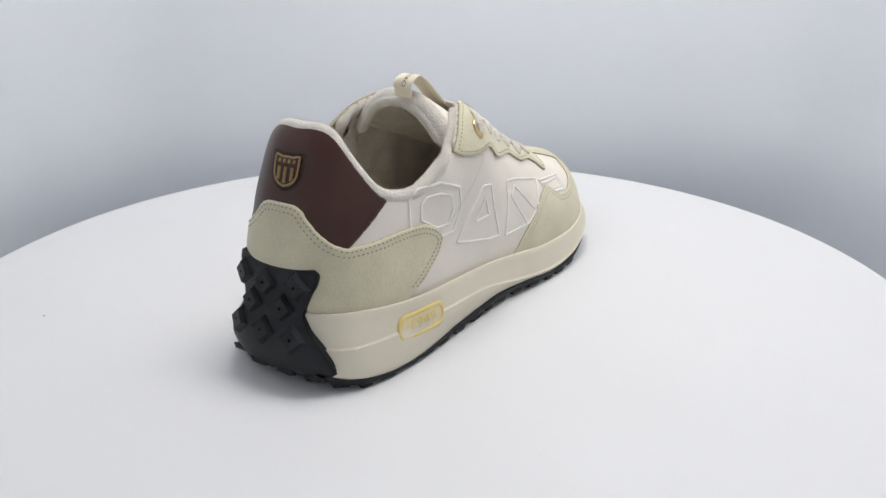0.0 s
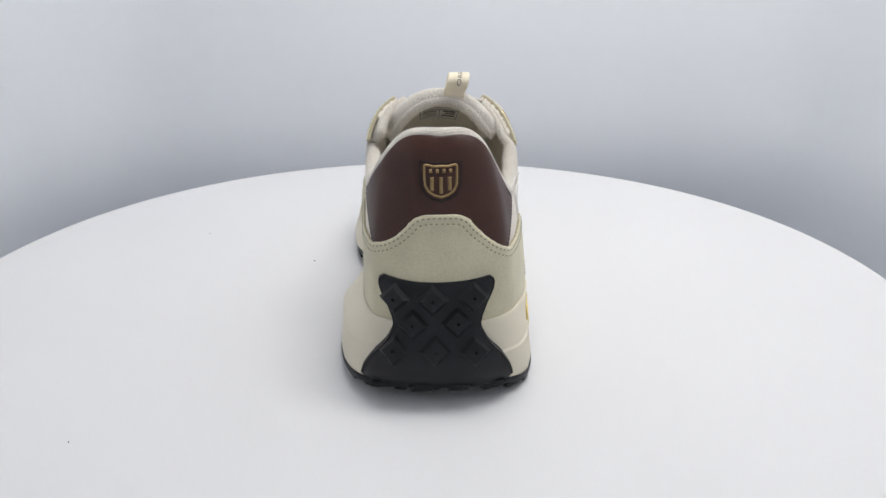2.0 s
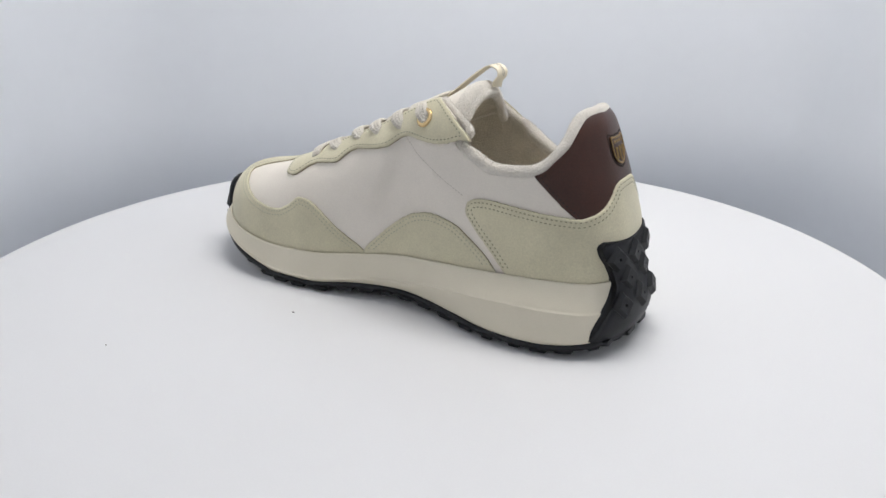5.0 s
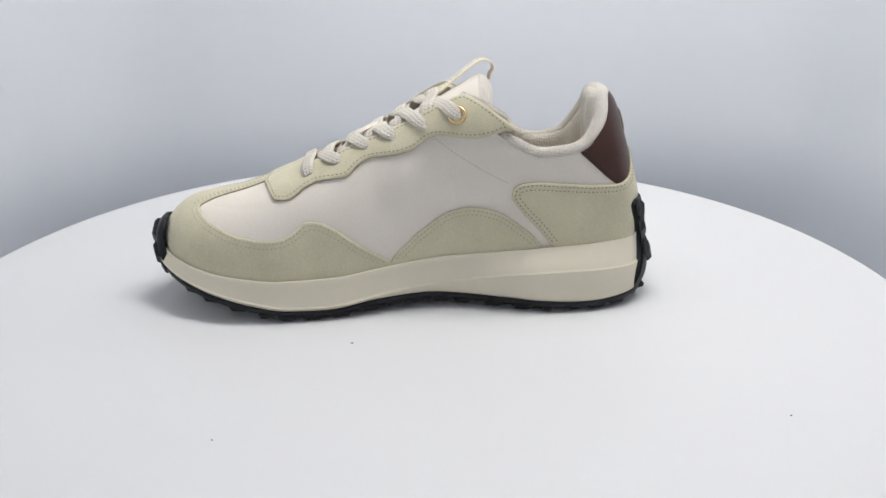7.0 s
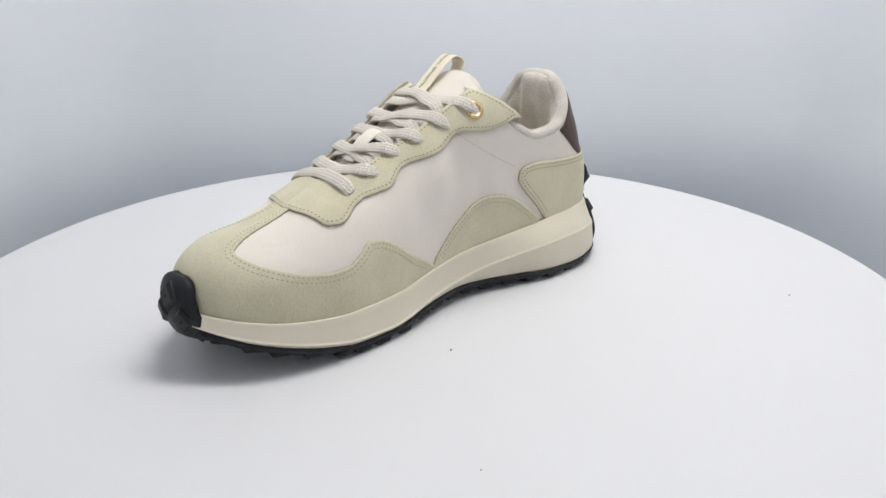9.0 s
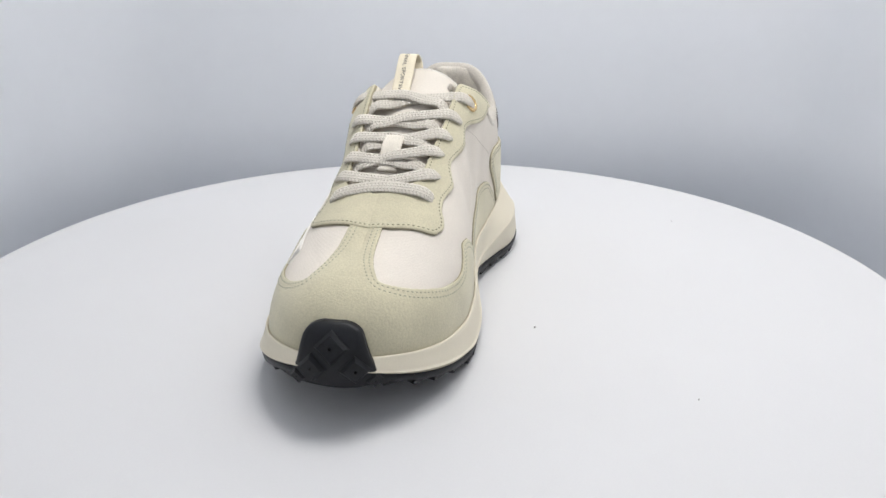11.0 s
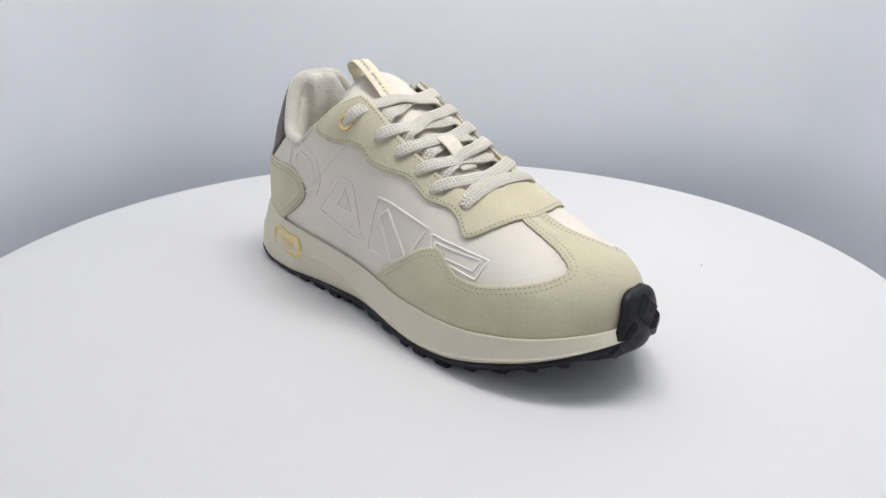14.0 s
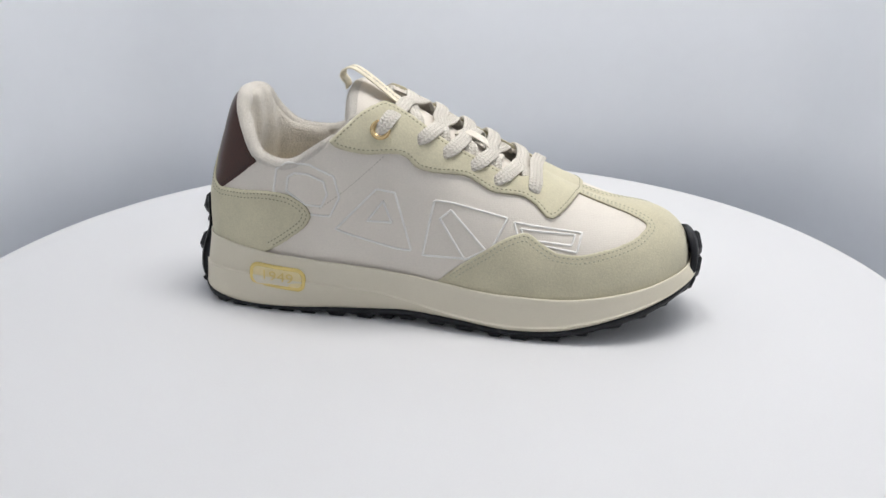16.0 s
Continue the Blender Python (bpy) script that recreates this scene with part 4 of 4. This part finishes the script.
def side_point(xz):
    """The right wall of the midsole at x and height z, with its outward normal."""
    out, nor = [], []
    right = np.nonzero(~LEFT)[0]
    order = right[np.argsort(PLAN[right, 0])]
    for x, z in xz:
        d = 0.45 + 2.0 * min(max((-50 - x) / 40, 0.0), 1.0) + max(0.0, z - 17) * 0.09
        y = np.interp(x, PLAN[order, 0], (PLAN + INWARD * d)[order, 1])
        k = order[int(np.argmin(np.abs(PLAN[order, 0] - x)))]
        out.append((x, y, z))
        nor.append((-INWARD[k, 0], -INWARD[k, 1], 0.08))
    nor = np.array(nor)
    return np.array(out), nor / np.linalg.norm(nor, axis=1)[:, None]


def badge_1949(shoe):
    c = np.array([-79.5, 18.2])
    hw, hh_, r = 17.2, 6.1, 4.6
    pts = []
    for sx, sz, a0 in ((1, 1, 0), (-1, 1, 90), (-1, -1, 180), (1, -1, 270)):
        for a in np.linspace(a0, a0 + 90, 8):
            pts.append((sx * (hw - r) + r * math.cos(radians(a)), sz * (hh_ - r) + r * math.sin(radians(a))))
    pts = np.array(pts)
    lean = math.radians(-3.0)
    rot = np.array([[math.cos(lean), -math.sin(lean)], [math.sin(lean), math.cos(lean)]])
    ring2 = even(c + pts @ rot.T, 72, True)
    P, N = side_point(ring2)
    frame_ = sweep(P + N * 0.1, N, 1.25, 0.85, "side_badge", AMBER, shoe, "amber plastic window badge in the midsole", closed=True, sides=10, square=2.6)
    rows = [side_point(c + (ring2 - c) * k) for k in (0.93, 0.78, 0.62, 0.46, 0.3, 0.15, 0.02)]
    v = np.vstack([a + n * 0.5 for a, n in rows])
    f = grid_faces(7, 72, False)
    f += [(i * 72 + 71, (i + 1) * 72 + 71, (i + 1) * 72, i * 72) for i in range(6)]
    link("badge_window", v, f, AMBER_CORE, frame_, "milky amber window")
    tv, tf = text_shape("1949", 8.6)
    tv[:, 0] *= 1.28
    P, N = side_point(c + tv[:, :2] @ rot.T)
    link("badge_number", P + N * 0.8, tf, BRASS, frame_, "raised yellow number", smooth=False)


# ---- sneaker: rubber ----
def plan_at(d, y, heel):
    """x of the sole's outline, set in by d, at the given y on its heel or toe."""
    q = inset(np.full(NU, d))
    sel = (q[:, 0] < -70) if heel else (q[:, 0] > 100)
    q = q[sel]
    q = q[np.argsort(q[:, 1])]
    return np.interp(y, q[:, 1], q[:, 0])


heel_depth = curve([-1, 3, 8, 14, 22, 28, 37, 47, 55, 64], [8.5, 4.6, 1.4, 0.2, 0.8, 2.4, 5.2, 6.8, 7.6, 9.0])
heel_half = curve([-4, 3, 10, 19, 30, 36.5, 46, 52, 55, 56.8, 58, 60], [37, 38, 37, 32.5, 23.5, 21.0, 24.0, 27.0, 27.6, 26.8, 24.5, 22])
toe_depth = curve([4, 8, 14, 22, 30, 37, 43, 47, 50.5], [12.5, 8.5, 4.8, 1.7, 0.8, 1.2, 2.8, 5.2, 8.8])
toe_half = curve([15, 18, 22, 26, 31, 37, 43, 45.7, 47.5, 48.6], [29, 26.5, 22.5, 19, 16.8, 15.2, 13.4, 11.4, 8.3, 4])


def wrap_point(y, z, heel, out):
    if heel:
        x = float(plan_at(float(heel_depth(z)) - out, y, True))
    else:
        x = float(plan_at(float(toe_depth(z)) - out, y, False))
    return np.array([x, y, z])


def wrap_normal(y, z, heel, out):
    a = wrap_point(y + 0.7, z, heel, out) - wrap_point(y - 0.7, z, heel, out)
    b = wrap_point(y, z + 0.7, heel, out) - wrap_point(y, z - 0.7, heel, out)
    n = np.cross(a, b)
    n /= np.linalg.norm(n)
    return -n if (n[0] > 0) == heel else n


def wrap(name, heel, parent, label):
    z0, z1, mid, half = (4.0, 57.8, -1.8, heel_half) if heel else (17.5, 48.4, -2.8, toe_half)
    nz, ny = 40, 36
    v = []
    for layer in (2.6 if heel else 1.1, -2.5):
        for z in np.linspace(z0, z1, nz):
            for s_ in np.linspace(-1, 1, ny):
                y = mid + s_ * float(half(z))
                zz = z + (1.6 * s_ * s_ * max(0, (z - 48) / 10) if heel else 0)
                edge = min(1.0, (1 - abs(s_)) * 12, (z1 - z) / 2.2 + 0.15)
                v.append(wrap_point(y, zz, heel, layer - (1.0 * (1 - edge) if layer > 0 else 0)))
    n = nz * ny
    face = grid_faces(nz, ny, False)
    f = [tuple(reversed(q)) for q in face] if heel else face
    g = [tuple(n + k for k in reversed(q)) for q in f]
    rim = list(range(ny)) + [i * ny + ny - 1 for i in range(1, nz)] + [(nz - 1) * ny + j for j in range(ny - 2, -1, -1)] + [i * ny for i in range(nz - 2, 0, -1)]
    s_ = [(rim[i], rim[(i + 1) % len(rim)], n + rim[(i + 1) % len(rim)], n + rim[i]) for i in range(len(rim))]
    ob = link(name, v, f + g + s_, RUBBER, parent, label)
    return ob


def lug_mesh(half, top, high):
    """A square stud with sloped sides and a pin hole in its top."""
    v = [(a * half, b * half, -1.5) for a, b in ((1, 0), (0, 1), (-1, 0), (0, -1))]
    v += [(a * half, b * half, 0.0) for a, b in ((1, 0), (0, 1), (-1, 0), (0, -1))]
    v += [(a * top, b * top, high) for a, b in ((1, 0), (0, 1), (-1, 0), (0, -1))]
    hole = [(0.75 * math.cos(radians(a)), 0.75 * math.sin(radians(a))) for a in range(0, 360, 45)]
    v += [(a * 1.15, b * 1.15, high) for a, b in hole] + [(a * 0.8, b * 0.8, high - 1.4) for a, b in hole]
    f = [(i, (i + 1) % 4, 4 + (i + 1) % 4, 4 + i) for i in range(4)] + [(4 + i, 4 + (i + 1) % 4, 8 + (i + 1) % 4, 8 + i) for i in range(4)]
    for i in range(4):
        a, b, c = 12 + 2 * i, 12 + 2 * i + 1, 12 + (2 * i + 2) % 8
        f += [(8 + i, b, a), (8 + i, 8 + (i + 1) % 4, b), (8 + (i + 1) % 4, c, b)]
    f += [(12 + i, 12 + (i + 1) % 8, 20 + (i + 1) % 8, 20 + i) for i in range(8)]
    f.append(list(range(20, 28)))
    me = bpy.data.meshes.new("stud")
    me.from_pydata([tuple(0.001 * q for q in p) for p in v], [], f)
    me.materials.append(RUBBER)
    me.update()
    return me


def put(me, name, p, n, up, parent, scale=(1, 1, 1)):
    z = Vector(n).normalized()
    y = (Vector(up) - z * Vector(up).dot(z)).normalized()
    x = y.cross(z)
    ob = new(name, me)
    ob.parent = parent
    m = Matrix((x, y, z)).transposed().to_4x4()
    m.translation = Vector(p) * 0.001
    ob.matrix_local = m @ Matrix.Diagonal((*scale, 1))
    return ob


def block_mesh():
    v = [(a, b, 0.0) for a, b in ((-1, -1), (1, -1), (1, 1), (-1, 1))] + [(a * 0.8, b * 0.78, 1.0) for a, b in ((-1, -1), (1, -1), (1, 1), (-1, 1))]
    f = [(3, 2, 1, 0), (4, 5, 6, 7)] + [(i, (i + 1) % 4, 4 + (i + 1) % 4, 4 + i) for i in range(4)]
    me = bpy.data.meshes.new("tread_block")
    me.from_pydata([tuple(0.001 * q for q in p) for p in v], [], f)
    me.materials.append(RUBBER)
    me.update()
    return me


def OUTSOLE_THICK(low):
    """Depth of the rubber under the foam: it fills the gap to the treads where the sole is near the table."""
    return np.clip(low + 2.0, 1.7, 3.3)


def outsole(shoe):
    x = PLAN[:, 0]
    rows = []
    low = sole_low(x)
    thick = OUTSOLE_THICK(low)
    heel = 0.9 * np.clip((-50 - x) / 40, 0, 1)
    for d, z in ((4.0, low + 0.8), (2.0, low + 0.9), (1.0, low + 0.4), (0.7, low - 0.6), (1.2, low - thick + 0.5), (3.5, low - thick), (14.0, low - thick + 0.1)):
        rows.append(np.column_stack([inset(d - heel), z]))
    nv = len(rows)
    v = np.stack(rows, 1).reshape(-1, 3)
    f = [tuple(reversed(q)) for q in grid_faces(NU, nv, True)]
    f.append([i * nv + nv - 1 for i in reversed(range(NU))])
    sole = link("outsole", v, f, RUBBER, shoe, "black rubber outsole with tread studs")
    heel = wrap("heel_wrap", True, shoe, "black rubber heel wrap with square studs")
    toe = wrap("toe_bumper", False, shoe, "black rubber toe bumper with studs")
    stud = lug_mesh(7.8, 5.6, 2.4)
    for y, z in ((18.2, 49.6), (0.4, 49.2), (-19.0, 50.2), (9.8, 37.4), (-11.2, 38.2), (18.9, 24.6), (-0.4, 25.2), (-19.4, 24.4)):
        put(stud, "stud", wrap_point(y, z, True, 2.6), wrap_normal(y, z, True, 2.6), (0, 0, 1), heel)
    tab = block_mesh()
    for y in (-29, -12, 6, 24):
        put(tab, "tread_block", wrap_point(y, 5.2, True, 0.8), (-0.3, 0, -0.95), (0, 1, 0), heel, (2.6, 6.0, 2.6))
    big = lug_mesh(8.2, 6.2, 1.7)
    for y, z, k in ((-2.2, 38.5, 1.0), (-12.0, 27.5, 0.9), (8.0, 27.5, 0.9), (-20.5, 20.5, 0.55), (15.5, 20.5, 0.55)):
        put(big, "stud", wrap_point(y, z, False, 1.1), wrap_normal(y, z, False, 1.1), (0, 0, 1), toe, (k, k, 1 if z > 24 else 0.55))
    block = block_mesh()
    low = TABLE_Z * 1000
    length = np.concatenate([[0], np.cumsum(np.linalg.norm(np.diff(PLAN, axis=0), axis=1))])
    rng = random.Random(3)
    pos = 3.0
    while pos < length[-1] - 2:
        i = int(np.searchsorted(length, pos))
        for depth, grow in ((4.3, 1.0), (18.0, 1.25), (32.0, 1.25)):
            if depth > 5 and PLAN[i, 0] < 60 and PLAN[i, 0] > -95:
                continue
            q = PLAN[i] + INWARD[i] * (depth + (1.5 if PLAN[i, 0] > 100 else 0.0))
            base = float(sole_low(PLAN[i, 0], LEFT[i])) - OUTSOLE_THICK(float(sole_low(PLAN[i, 0], LEFT[i]))) + 0.4
            high = min(2.4, base - low)
            if high < 0.5:
                continue
            skew = Vector((tang[i, 0], tang[i, 1], 0))
            put(block, "tread_block", (q[0], q[1], base), (-0.10 * INWARD[i, 0] if depth < 5 else 0, -0.10 * INWARD[i, 1] if depth < 5 else 0, -1), skew, sole,
                (3.4 * grow, rng.choice((3.6, 5.4)) * grow, high))
        pos += rng.choice((14.0, 17.5))


def sneaker():
    shoe = tagged(new("sneaker"), label="cream and pale olive suede sneaker with brown leather heel", category="sneaker")
    midsole(shoe)
    outsole(shoe)
    upper(shoe)
    collar(shoe)
    tongue(shoe)
    pull_loop(shoe)
    laces(shoe)
    emblem(shoe)
    embroidery(shoe)
    badge_1949(shoe)
    return shoe


def specks(base):
    rng = random.Random(11)
    for x, y, r in ((0.0455, 0.0768, 0.0010), (-0.1645, 0.1653, 0.0006), (0.1057, 0.1636, 0.0006)):
        v = [(x + r * rng.uniform(0.5, 1.2) * math.cos(a), y + r * 0.6 * rng.uniform(0.5, 1.2) * math.sin(a), z) for z in (0.0001, 0.0006) for a in np.linspace(0, 2 * math.pi, 7, endpoint=False)]
        f = [list(range(7, 14))] + [(i, (i + 1) % 7, 7 + (i + 1) % 7, 7 + i) for i in range(7)]
        link("dust_speck", v, f, DUST, base, smooth=False, unit=1)


tent()
table = turntable()
specks(table)
shoe = sneaker()


def motions():
    steps = [0.5 * i for i in range(33)]
    walk(table, [(t, pose(0, 0, TABLE_Z, 0, 0, TURN0 + TURN_SPEED * t)) for t in steps])
    walk(shoe, [(t, pose(0, 0, 0, 0, 0, TURN0 + TURN_SPEED * t)) for t in steps])


motions()
